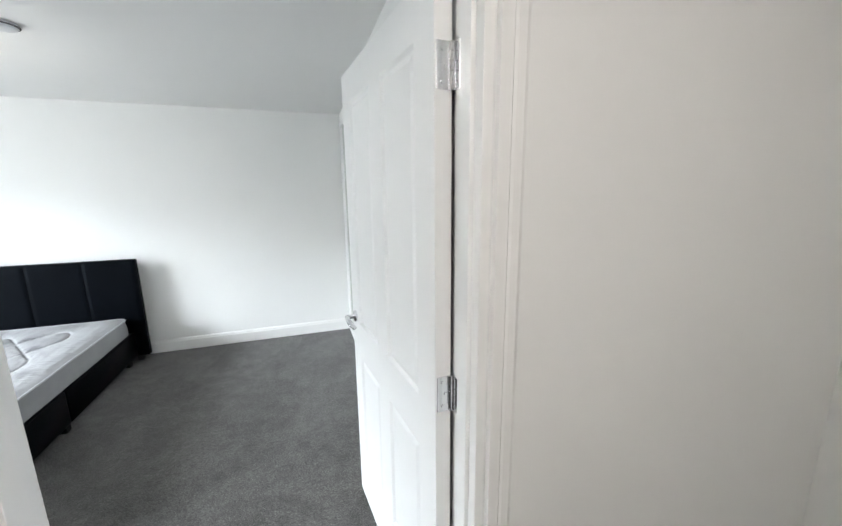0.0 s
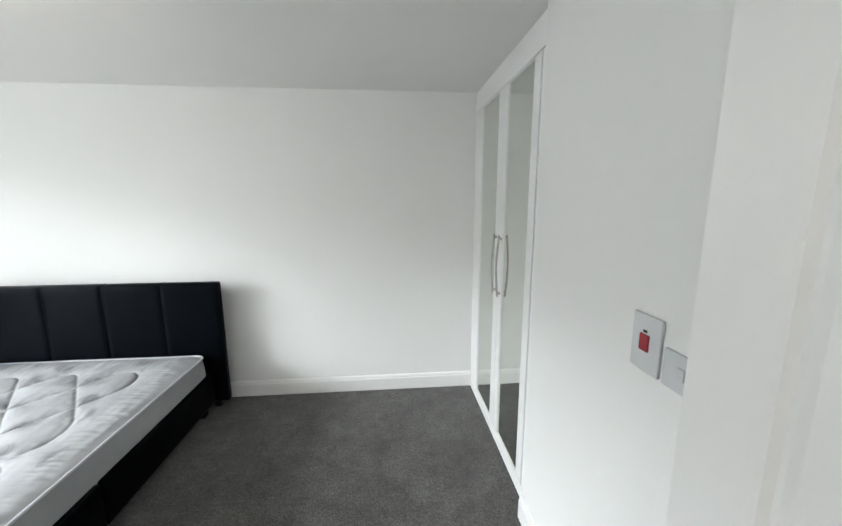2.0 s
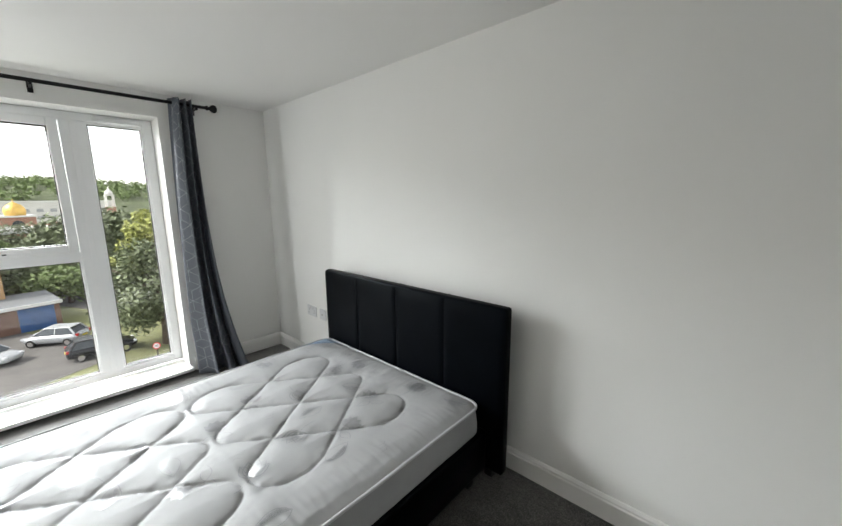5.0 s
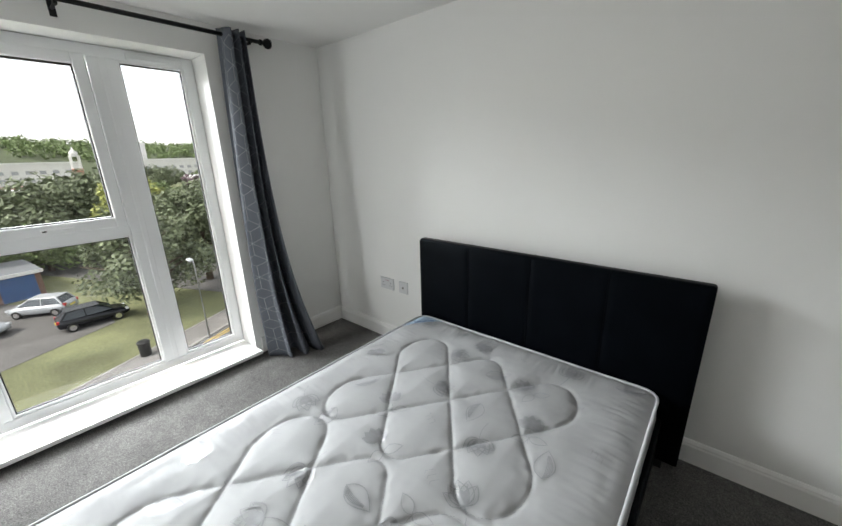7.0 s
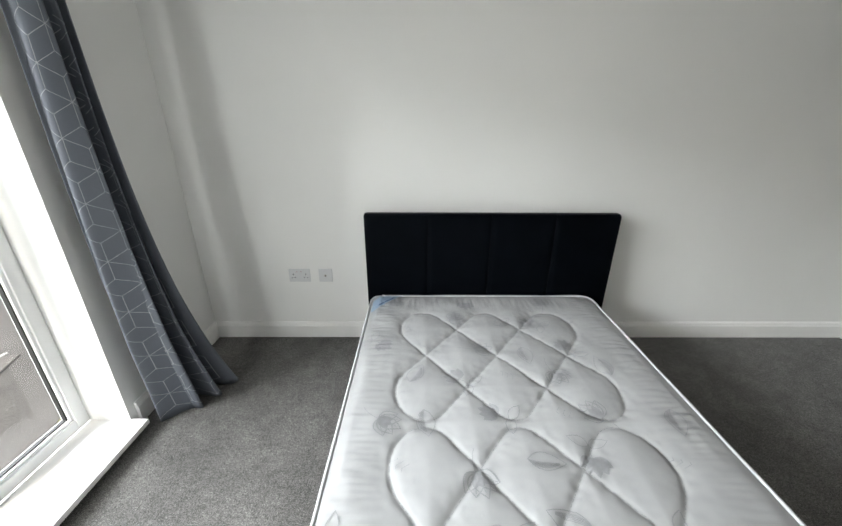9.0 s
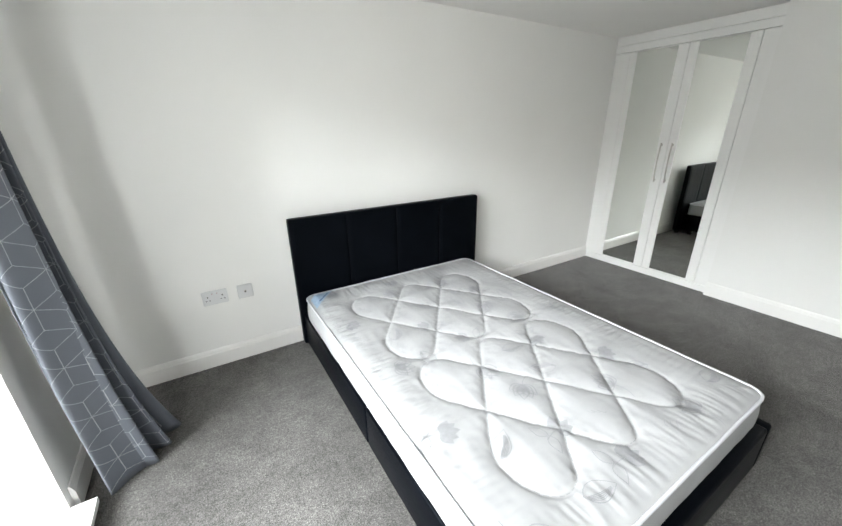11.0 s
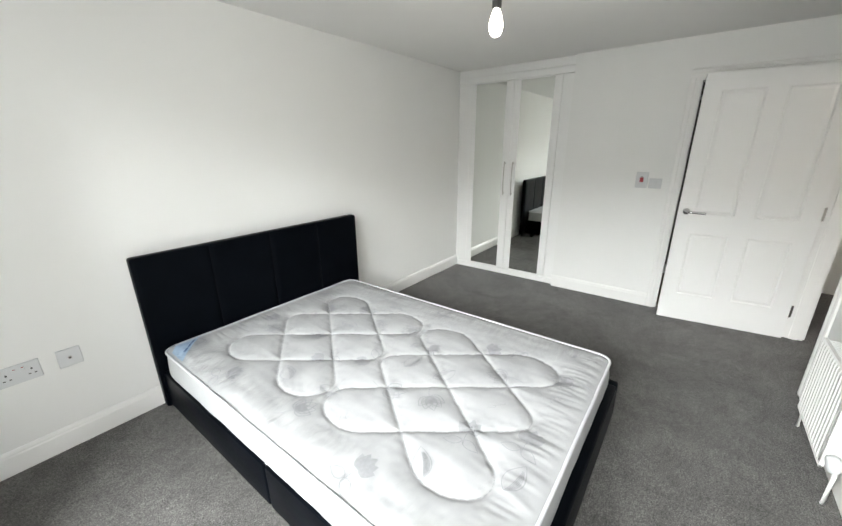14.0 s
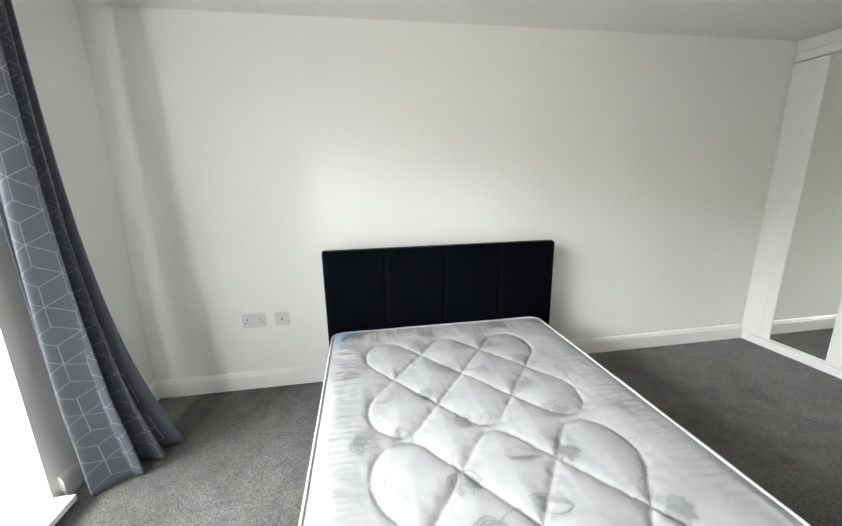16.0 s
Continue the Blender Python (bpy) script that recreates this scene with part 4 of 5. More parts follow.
# ---- ensuite ----
EX0, EX1, EY0, EY1, SHX = E + T, 6.60, S, -1.42, 5.78
structure(link("floor_ensuite", boxes((E + 0.06, EX1, EY0 - 0.05, EY1 + 0.03, -0.2, -0.004)), VINYL), "brown wood-effect vinyl floor in the ensuite", "floor")
structure(link("wall_ensuite", boxes((EX1, EX1 + 0.1, EY0 - T, EY1 + 0.1, -0.2, H), (EX0, EX1, EY1, EY1 + 0.1, -0.2, H)), GROUT), "tiled ensuite walls", "wall")
structure(link("threshold_ensuite", boxes((E + 0.045, E + 0.075, NY0 + 0.012, NY1 - 0.012, 0.0, 0.006)), NICKEL), "thin metal threshold strip", "trim")
enc = thing("shower_enclosure", "glass shower enclosure with chrome rails on a white tray", "shower")
bm = bmesh.new()
box(bm, SHX - 0.02, EX1 - 0.02, EY0 + 0.02, EY1 - 0.02, -0.004, 0.11, 0.012, 3)
part("tray", bm, TRAY, enc)
for z0, z1 in ((0.112, 0.145), (1.955, 1.995)):
    bm = bmesh.new()
    box(bm, SHX, SHX + 0.045, EY0 + 0.02, EY1 - 0.02, z0, z1, 0.004)
    part("rail", bm, CHROME, enc)
for yy in (EY0 + 0.02, EY1 - 0.045):
    bm = bmesh.new()
    box(bm, SHX, SHX + 0.04, yy, yy + 0.025, 0.145, 1.955, 0.003)
    part("upright", bm, CHROME, enc)
YM = -2.42
for y0, y1, xx in ((EY0 + 0.045, YM + 0.03, SHX + 0.012), (YM - 0.03, EY1 - 0.045, SHX + 0.030)):
    p = part("pane", boxes((xx, xx + 0.006, y0, y1, 0.145, 1.955)), SHGLASS, enc)
    bm = bmesh.new()
    yy = y1 if xx < SHX + 0.02 else y0
    box(bm, xx - 0.002, xx + 0.008, yy - 0.008, yy + 0.008, 0.145, 1.955, 0.002)
    part("edge_seal", bm, NICKEL, enc)
bm = bmesh.new()
tube(bm, [(SHX + 0.012, -2.47, 0.98), (SHX - 0.025, -2.47, 0.99), (SHX - 0.025, -2.47, 1.15), (SHX + 0.012, -2.47, 1.16)], 0.006, 8)
part("handle", bm, CHROME, enc, "slim chrome pull", smooth=True)
riser = thing("shower_riser", "chrome shower riser rail with a round hand shower", "shower head")
bm = bmesh.new()
cyl(bm, (6.22, EY0 + 0.06, 1.15), (6.22, EY0 + 0.06, 1.9), 0.010, n=12)
for zz in (1.17, 1.88):
    cyl(bm, (6.22, EY0 + 0.012, zz), (6.22, EY0 + 0.065, zz), 0.014, n=12)
part("rail", bm, CHROME, riser, smooth=True)
bm = bmesh.new()
tube(bm, [(6.22, EY0 + 0.07, 1.68), (6.22, EY0 + 0.13, 1.76), (6.22, EY0 + 0.20, 1.80)], [0.011, 0.011, 0.014], 10)
cyl(bm, (6.22, EY0 + 0.20, 1.815), (6.22, EY0 + 0.225, 1.785), 0.05, 0.045, 18)
part("hand_shower", bm, CHROME, riser, smooth=True)

# ---- street ----
ASPH = mat("asphalt", (0.13, 0.125, 0.12), 0.85, var=0.15, scale=0.6, fine=0.25, bscale=14, bump=0.3)
PAVE = mat("pavement_tarmac", (0.20, 0.19, 0.18), 0.9, var=0.15, scale=0.8, fine=0.2, bscale=10)
KERB = mat("kerb_concrete", (0.32, 0.31, 0.29), 0.9, var=0.12, scale=3)
GRASS = mat("grass", (0.165, 0.175, 0.085), 0.95, var=0.40, scale=0.25, fine=0.35, bscale=9, bump=0.6)
YELL = mat("yellow_line", (0.62, 0.42, 0.06), 0.7, var=0.15, scale=4)
WLINE = mat("white_line", (0.62, 0.62, 0.60), 0.7, var=0.15, scale=4)
BARK = mat("bark", (0.10, 0.075, 0.055), 0.95, var=0.25, scale=3, bump=0.6, bscale=20)
BRICKO = mat("orange_brick", (0.43, 0.27, 0.14), 0.9, var=0.10, scale=1.5, fine=0.15, bscale=14)
BRICKB = mat("brown_brick", (0.17, 0.10, 0.075), 0.9, var=0.15, scale=1.5, fine=0.2, bscale=14)
BRICKR = mat("red_brick", (0.40, 0.22, 0.17), 0.9, var=0.12, scale=0.7, fine=0.1, bscale=8)
ROOFG = mat("felt_roof", (0.17, 0.18, 0.19), 0.9, var=0.15, scale=0.6)
BLUED = mat("blue_garage_paint", (0.04, 0.10, 0.26), 0.5, var=0.15, scale=2)
# pale walls of far buildings, lightened further to take in the haze
PALE = mat("pale_render", (0.70, 0.69, 0.69), 0.9, var=0.06, scale=0.2)
WHITEB = mat("white_cladding", (0.70, 0.70, 0.70), 0.7, var=0.05, scale=0.3)
GOLD = mat("gold_dome", (0.78, 0.52, 0.16), 0.45, 0.7, var=0.1, scale=1)
DGLASS = mat("dark_window", (0.05, 0.06, 0.07), 0.12, var=0.2, scale=0.5)
# distance haze put into the colour: far panes paler than dark_window
FWIN = mat("hazed_window", (0.36, 0.37, 0.40), 0.3, var=0.1, scale=0.5)


def leaf_mat(name, color):
    m = mat(name, color, 0.7, var=0.25, scale=0.6, fine=0.2, bscale=3)
    nt = m.node_tree
    g = nt.nodes.new("ShaderNodeNewGeometry")
    hs = nt.nodes.new("ShaderNodeHueSaturation")
    mr = nt.nodes.new("ShaderNodeMapRange")
    mr.inputs[3].default_value, mr.inputs[4].default_value = 0.6, 1.6
    nt.links.new(g.outputs["Random Per Island"], mr.inputs[0])
    nt.links.new(mr.outputs[0], hs.inputs["Value"])
    b = nt.nodes["Principled BSDF"]
    src = b.inputs["Base Color"].links[0].from_socket
    nt.links.new(src, hs.inputs["Color"])
    nt.links.new(hs.outputs[0], b.inputs["Base Color"])
    return m


LEAFD = leaf_mat("dark_leaves", (0.125, 0.15, 0.085))
LEAFG = leaf_mat("mid_leaves", (0.14, 0.19, 0.075))
LEAFY = leaf_mat("yellow_green_leaves", (0.29, 0.31, 0.10))
WOODLAND = mat("woodland_floor", (0.085, 0.105, 0.055), 0.95, var=0.35, scale=0.05, fine=0.3, bscale=0.6)
LEAFP = leaf_mat("copper_leaves", (0.11, 0.07, 0.085))

P0, DD, NN = Vector((-21.0, 3.0, GROUND)), Vector((-0.414, 0.910, 0)), Vector((0.910, 0.414, 0))


def at(s, o, z=0.0):
    """A point s along the street and o out from its edge, towards the house."""
    return P0 + DD * s + NN * o + Vector((0, 0, z))


def slab(name, quad, z0, z1, material, label, category):
    bm = bmesh.new()
    lo = [bm.verts.new(at(s, o, z0)) for s, o in quad]
    hi = [bm.verts.new(at(s, o, z1)) for s, o in quad]
    bm.faces.new(hi)
    bm.faces.new(list(reversed(lo)))
    for k in range(len(quad)):
        bm.faces.new((lo[k], lo[(k + 1) % len(quad)], hi[(k + 1) % len(quad)], hi[k]))
    bmesh.ops.recalc_face_normals(bm, faces=bm.faces)
    return structure(link(name, bm, material), label, category)


structure(link("ground", boxes((-1500, 600, -1200, 1200, GROUND - 1, GROUND)), GRASS), "rough green grass reaching the skyline", "ground")
slab("road", [(-90, -0.3), (14, -0.3), (14, 9.5), (-90, 9.5)], -0.2, 0.02, ASPH, "grey asphalt street below the window", "road")
slab("road_main", [(10, -90), (22, -90), (26, 40), (9.9, 40)], -0.2, 0.024, ASPH, "wide main road at the junction", "road")
slab("road_parking", [(-70, -30), (3, -27), (4.5, -12.5), (3, -9.2), (-70, -6.4)], -0.2, 0.02, ASPH, "asphalt parking court in front of garages", "road")
slab("pavement", [(-90, -2.45), (10, -2.45), (10, -0.45), (-90, -0.45)], -0.2, 0.12, PAVE, "tarmac pavement beside the street", "pavement")
slab("kerb", [(-90, -0.45), (10, -0.45), (10, -0.3), (-90, -0.3)], -0.2, 0.14, KERB, "pale concrete kerb", "kerb")
slab("kerb_edging", [(-90, -2.57), (10, -2.57), (10, -2.45), (-90, -2.45)], -0.2, 0.15, KERB, "pale pavement edging", "kerb")
for k, o in enumerate((0.0, 0.25)):
    slab("road_line", [(-80, o), (10, o), (10, o + 0.1), (-80, o + 0.1)], 0.0, 0.026, YELL, "yellow kerbside line", "road marking")
for k in range(8):
    slab("road_line", [(-14 + k * 3, 4.4), (-12.4 + k * 3, 4.4), (-12.4 + k * 3, 4.52), (-14 + k * 3, 4.52)], 0.0, 0.026, WLINE, "white centre line dash", "road marking")
slab("road_line", [(4.0, 3.0), (9.0, 5.0), (9.0, 5.2), (4.0, 3.2)], 0.0, 0.026, WLINE, "white line round the traffic island", "road marking")
slab("kerb_island", [(5.0, 4.2), (8.4, 4.6), (8.4, 5.9), (5.0, 5.6)], -0.1, 0.12, PAVE, "small raised traffic island", "kerb")


def tree_mesh(name, height, crown, base, n, leaf, seed, material, parent):
    r = random.Random(seed)
    bm = bmesh.new()
    tops = []
    tube(bm, [(0, 0, -0.1), (0.05, 0.03, height * 0.18), (0.02, 0.1, height * 0.38), (0.15, 0.05, height * 0.62)], [crown * 0.075, crown * 0.058, crown * 0.045, crown * 0.02], 9)
    for k in range(9):
        a = k * 2.4 + r.uniform(-0.4, 0.4)
        z0 = height * r.uniform(0.22, 0.5)
        l = crown * r.uniform(0.55, 0.85)
        e = (l * math.cos(a), l * math.sin(a), z0 + height * r.uniform(0.15, 0.36))
        tube(bm, [(0.05, 0.05, z0), (e[0] * 0.5, e[1] * 0.5, z0 + (e[2] - z0) * 0.65), e], [crown * 0.03, crown * 0.018, crown * 0.006], 6)
        tops.append(e)
    part("trunk", bm, BARK, parent, smooth=True)
    clumps = []
    zc, zr = (base + height) / 2, (height - base) / 2
    for k in range(34):
        a, b = r.uniform(0, 6.283), math.asin(r.uniform(-0.9, 1))
        q = r.uniform(0.45, 0.88)
        clumps.append((crown * q * math.cos(b) * math.cos(a), crown * q * math.cos(b) * math.sin(a), zc + zr * q * math.sin(b), crown * r.uniform(0.2, 0.36)))
    verts, faces = [], []
    for k in range(n):
        cx, cy, cz, cr = clumps[k % len(clumps)]
        d = Vector((r.gauss(0, 1), r.gauss(0, 1), r.gauss(0, 0.8))).normalized() * cr * r.uniform(0.55, 1.05)
        c = Vector((cx, cy, cz)) + d
        ax = Vector((r.gauss(0, 1), r.gauss(0, 1), r.gauss(0, 0.5))).normalized()
        bx = ax.cross(d.normalized() + Vector((r.uniform(-0.6, 0.6), r.uniform(-0.6, 0.6), r.uniform(-0.6, 0.6)))).normalized()
        s = leaf * r.uniform(0.6, 1.3)
        i = len(verts)
        droop = Vector((0, 0, -0.25 * s))
        verts += [c - ax * s, c + bx * s * 0.55, c + ax * s + droop, c - bx * s * 0.55]
        faces.append((i, i + 1, i + 2, i + 3))
    me = bpy.data.meshes.new("crown")
    me.from_pydata(verts, [], faces)
    me.materials.append(material)
    ob = new("crown", me)
    ob.parent = parent
    return tops


def tree(label, x, y, height, crown, base, n, leaf, seed, material, group=""):
    t = thing("tree", label, "tree", group, at=Matrix.Translation((x, y, GROUND)))
    tree_mesh("tree", height, crown, base, n, leaf, seed, material, t)
    return t


tree("bushy dark-leaved street tree on the grass verge", -30.6, 4.8, 8.4, 4.5, 0.9, 12000, 0.17, 3, LEAFD)
tree("tall rounded street tree with dark olive leaves", -35.5, 10.4, 10.2, 4.9, 1.8, 12000, 0.19, 5, LEAFD)
tree("yellow-green tree behind the street trees", -50.0, 8.4, 10.6, 4.2, 1.5, 6000, 0.26, 7, LEAFY)
tree("dark copper-leaved tree in the park", -58.0, 21.0, 11.0, 4.5, 1.5, 4500, 0.3, 9, LEAFP)
wood = [tree("leafy green park tree", -60, -5, 6.4, 5.2, 0.8, 5000, 0.34, 21, LEAFG, "park trees"), tree("leafy dark park tree", -66, 6, 9.3, 5.6, 0.8, 5000, 0.34, 23, LEAFD, "park trees")]
rw = random.Random(5)
for k in range(46):
    d = rw.uniform(62, 165) if k > 12 else rw.uniform(56, 76)
    sl = rw.uniform(-0.12, 0.62)
    m = Matrix.Translation((3 - d, -1.6 + d * sl, GROUND)) @ pose(0, 0, 0, 0, 0, rw.uniform(0, 360))
    c = copy_thing(wood[k % 2], m)
    sc = rw.uniform(0.85, 1.12) * (1.0 if d < 100 else 1.1)
    sc *= 0.66 if sl < 0.06 else 1.0
    c.scale = (sc * 1.1, sc * 1.1, sc)

# brick flats and garages


def house_window(parent, m, w, h, panes=2):
    bm = bmesh.new()
    for a in (-w / 2, w / 2 - 0.07):
        box(bm, -0.03, 0.05, a, a + 0.07, 0, h)
    for z in (0, h - 0.07):
        box(bm, -0.03, 0.05, -w / 2 + 0.07, w / 2 - 0.07, z, z + 0.07)
    for k in range(1, panes):
        a = -w / 2 + w * k / panes
        box(bm, -0.03, 0.04, a - 0.035, a + 0.035, 0.07, h - 0.07)
    wn_ = part("window", bm, WHITEB, parent)
    wn_.matrix_basis = m
    part("pane", boxes((-0.03, -0.01, -w / 2 + 0.05, w / 2 - 0.05, 0.05, h - 0.05)), DGLASS, wn_)
    return wn_


flats = thing("apartment_building", "low orange brick flats with brown panels and white windows", "building", at=pose(-47.5, -3.9, GROUND, 0, 0, 8))
part("wall", boxes((-9, 0, -26, 0, 0, 5.6)), BRICKO, flats)
bm = bmesh.new()
box(bm, -9.15, 0.15, -26.1, 0.12, 5.6, 5.85, 0.03)
part("roof", bm, ROOFG, flats)
for y in (-4.4, -8.6, -12.8, -17.0):
    bm = bmesh.new()
    box(bm, 0, 0.04, y - 1.0, y + 1.0, 1.3, 5.3)
    part("spandrel_panel", bm, BRICKB, flats, "brown spandrel panel")
    for z in (1.3, 3.9):
        house_window(flats, pose(0.05, y, z), 1.9, 1.15)
house_window(flats, pose(0.02, -1.9, 1.4), 1.7, 1.1)
house_window(flats, pose(0.02, -1.9, 4.0), 1.7, 1.1)


def garage(x, y, rz, w, d, h, doors, label):
    g = thing("garage", label, "garage", "garages", at=pose(x, y, GROUND, 0, 0, rz))
    part("wall", boxes((-d, 0, 0, w, 0, h)), BRICKB, g)
    bm = bmesh.new()
    box(bm, -d - 0.2, 0.25, -0.2, w + 0.2, h, h + 0.12, 0.02)
    part("roof", bm, ROOFG, g)
    bm = bmesh.new()
    box(bm, 0.25, 0.29, -0.2, w + 0.2, h - 0.16, h + 0.14, 0.01)
    part("fascia", bm, WHITEB, g, "white fascia board")
    for a in doors:
        bm = bmesh.new()
        box(bm, 0.0, 0.05, a, a + 2.3, 0.02, h - 0.25, 0.01)
        for k in range(1, 8):
            box(bm, 0.05, 0.065, a + k * 0.287 - 0.02, a + k * 0.287 + 0.02, 0.06, h - 0.3)
        part("garage_door", bm, BLUED, g, "blue ribbed garage door")


garage(-42.6, -6.5, 8, 6.0, 6.0, 2.35, (3.3,), "flat-roofed brown brick garage with a blue door")
garage(-40.2, -13.0, 8, 5.2, 6.0, 2.3, (0.2, 2.7), "flat-roofed brown brick garages with blue doors")
slab("wall_garden", [(-2.0, -33), (9, -33), (9, -32.7), (-2.0, -32.7)], 0, 1.5, BRICKB, "low brown brick garden wall", "wall")

# distance
tower = thing("tower_block", "tall pale grey concrete tower block in the distance", "building", at=pose(-262, -12.5, GROUND, 0, 0, 6))
part("wall", boxes((-20, 0, -24, 0, 0, 62)), PALE, tower)
bm = bmesh.new()
box(bm, -17, -3, -18, -6, 62, 65, 0.1)
part("roof", bm, ROOFG, tower)
for fl in range(22):
    for k in range(6):
        part("window", boxes((-0.05, 0.08, -23 + k * 3.9, -20.6 + k * 3.9, 2.2 + fl * 2.72, 3.6 + fl * 2.72)), FWIN, tower)
dome = thing("domed_hall", "red brick hall with a golden dome and pale minarets", "building", at=pose(-128, -4.6, GROUND, 0, 0, 5))
dome.scale = (0.7, 0.7, 0.69)
part("wall", boxes((-14, 0, -7, 7, 0, 11.2), (-12, 0.3, 7, 22, 0, 8.6)), BRICKR, dome)
bm = bmesh.new()
box(bm, -14.3, 0.4, -7.3, 7.3, 11.2, 11.8, 0.05)
part("parapet", bm, WHITEB, dome)
bm = bmesh.new()
lathe(bm, [(2.6, 11.8), (2.7, 12.6), (2.9, 13.4), (2.6, 14.6), (1.8, 15.6), (0.8, 16.2), (0.15, 16.6), (0.1, 17.6)], 24, Matrix.Translation((-4, 2.5, 0)))
part("dome", bm, GOLD, dome, "golden onion dome", smooth=True)
for yy in (-6.2, -3.4):
    bm = bmesh.new()
    lathe(bm, [(0.8, 11.8), (0.7, 15.5), (1.0, 15.7), (1.0, 16.0), (0.55, 16.1), (0.5, 19.5), (0.8, 19.7), (0.5, 20.6), (0.1, 21.6)], 14, Matrix.Translation((-1.5, yy, 0)))
    part("minaret", bm, WHITEB, dome, "slim pale minaret", smooth=True)
bm = bmesh.new()
lathe(bm, [(1.5, 0), (1.5, 0.12)], 24, Matrix.Translation((0.0, 2.5, 8.6)) @ pose(0, 0, 0, 0, 90, 0))
part("round_window", bm, DGLASS, dome)
row = thing("terrace_block", "long low pale-roofed brick block with strip windows", "building", at=pose(-98, -16, GROUND, 0, 0, 6))
row.scale = (1, 1, 0.8)
part("wall", boxes((-9, 0, -14, 19, 0, 6.8)), BRICKR, row)
bm = bmesh.new()
box(bm, -9.2, 0.3, -14.2, 19.2, 6.8, 8.1, 0.05)
part("roof", bm, WHITEB, row, "white fascia and roof edge")
for k in range(8):
    house_window(row, pose(0.03, -12 + k * 4, 4.2), 2.6, 1.7, 3)
spire = thing("brick_tower", "slim red brick tower with a pale lantern top", "tower", at=pose(-170, 20.4, GROUND, 0, 0, 4))
spire.scale = (0.75, 0.75, 0.62)
part("shaft", boxes((-3.4, 0, -1.7, 1.7, 0, 15.2)), BRICKR, spire)
bm = bmesh.new()
for ax in (-3.1, -0.3):
    for ay in (-1.4, 1.4):
        cyl(bm, (ax, ay, 15.2), (ax, ay, 21.5), 0.28, n=8)
box(bm, -3.5, 0.1, -1.8, 1.8, 21.5, 22.1, 0.05)
part("lantern", bm, WHITEB, spire)
bm = bmesh.new()
lathe(bm, [(1.5, 22.1), (1.7, 23.0), (1.3, 24.2), (0.5, 25.0), (0.1, 26.5)], 16, Matrix.Translation((-1.7, 0, 0)))
part("cap", bm, PALE, spire, smooth=True)
for x, y, w, h, lab in ((-230, 78, 60, 11.5, "long pale brick block in the distance"), (-250, 58, 6, 20, "small pale tower block in the distance"), (-210, 4, 46, 11.0, "wide white roofed building in the distance"), (-120, 62, 40, 6.0, "low pale industrial shed beyond the road")):
    b = thing("distant_building", lab, "building", at=pose(x, y, GROUND, 0, 0, 10))
    part("wall", boxes((-14, 0, -w / 2, w / 2, 0, h)), PALE, b)
    bm = bmesh.new()
    box(bm, -14.3, 0.3, -w / 2 - 0.3, w / 2 + 0.3, h, h + 0.8, 0.05)
    part("roof", bm, WHITEB, b)
    for fl in range(int(h / 3)):
        for k in range(int(w / 4)):
            part("window", boxes((-0.05, 0.06, -w / 2 + 1 + k * 4, -w / 2 + 3 + k * 4, 1.2 + fl * 3, 2.6 + fl * 3)), FWIN, b)


def ridge(y):
    """Height above the street of the wooded hillside behind the town."""
    return 26.5 - 8.5 * min(1, max(0, (y - 40) / 140)) + 9.0 * noise.noise(Vector((y * 0.006, 2.2, 0))) + 3.0 * noise.noise(Vector((y * 0.03, 5.1, 0)))


HX = -430.0
bm = bmesh.new()
grid(bm, lambda u, v: Vector((HX + 190 - 330 * v + 20 * math.sin(u * 9), -420 + 1000 * u, GROUND - 0.5 + ridge(-420 + 1000 * u) * math.sin(min(1, v * 1.7) * math.pi / 2) ** 1.6)), 90, 24)
structure(link("backdrop_hill", bm, WOODLAND, smooth=True), "green wooded hillside behind the town", "hill")
rh = random.Random(77)
verts, faces = [], []
for k in range(1500):
    hy, f = rh.uniform(-330, 430), rh.uniform(0.25, 0.62)
    hz = GROUND - 0.5 + ridge(hy) * math.sin(min(1, f * 1.7) * math.pi / 2) ** 1.6
    hx, cr = HX + 190 - 330 * f + 20 * math.sin((hy + 420) / 1000 * 9), rh.uniform(2.6, 4.8)
    for j in range(34):
        d = Vector((rh.gauss(0, 1), rh.gauss(0, 1), rh.gauss(0, 0.8))).normalized() * cr * rh.uniform(0.6, 1.05)
        c = Vector((hx, hy, hz + cr * 0.8)) + d
        ax = Vector((rh.gauss(0, 1), rh.gauss(0, 1), rh.gauss(0, 0.6))).normalized()
        bx = ax.cross(d).normalized()
        q, i = rh.uniform(0.7, 1.3), len(verts)
        verts += [c - ax * q, c + bx * q * 0.7, c + ax * q, c - bx * q * 0.7]
        faces.append((i, i + 1, i + 2, i + 3))
me = bpy.data.meshes.new("hillside_woods")
me.from_pydata(verts, [], faces)
me.materials.append(LEAFG)
tagged(new("hillside_woods", me), "distant green treetops covering the hillside", "woods", kind="stuff")

# cars
TYRE = mat("tyre", (0.015, 0.015, 0.015), 0.8)
RED = mat("tail_lamp", (0.4, 0.02, 0.02), 0.3)
CLEAR = mat("head_lamp", (0.6, 0.62, 0.65), 0.15)
PLATEY = mat("number_plate", (0.65, 0.5, 0.05), 0.5)


def paint(name, color):
    return mat(name, color, 0.25, 0.3, var=0.04, scale=1)


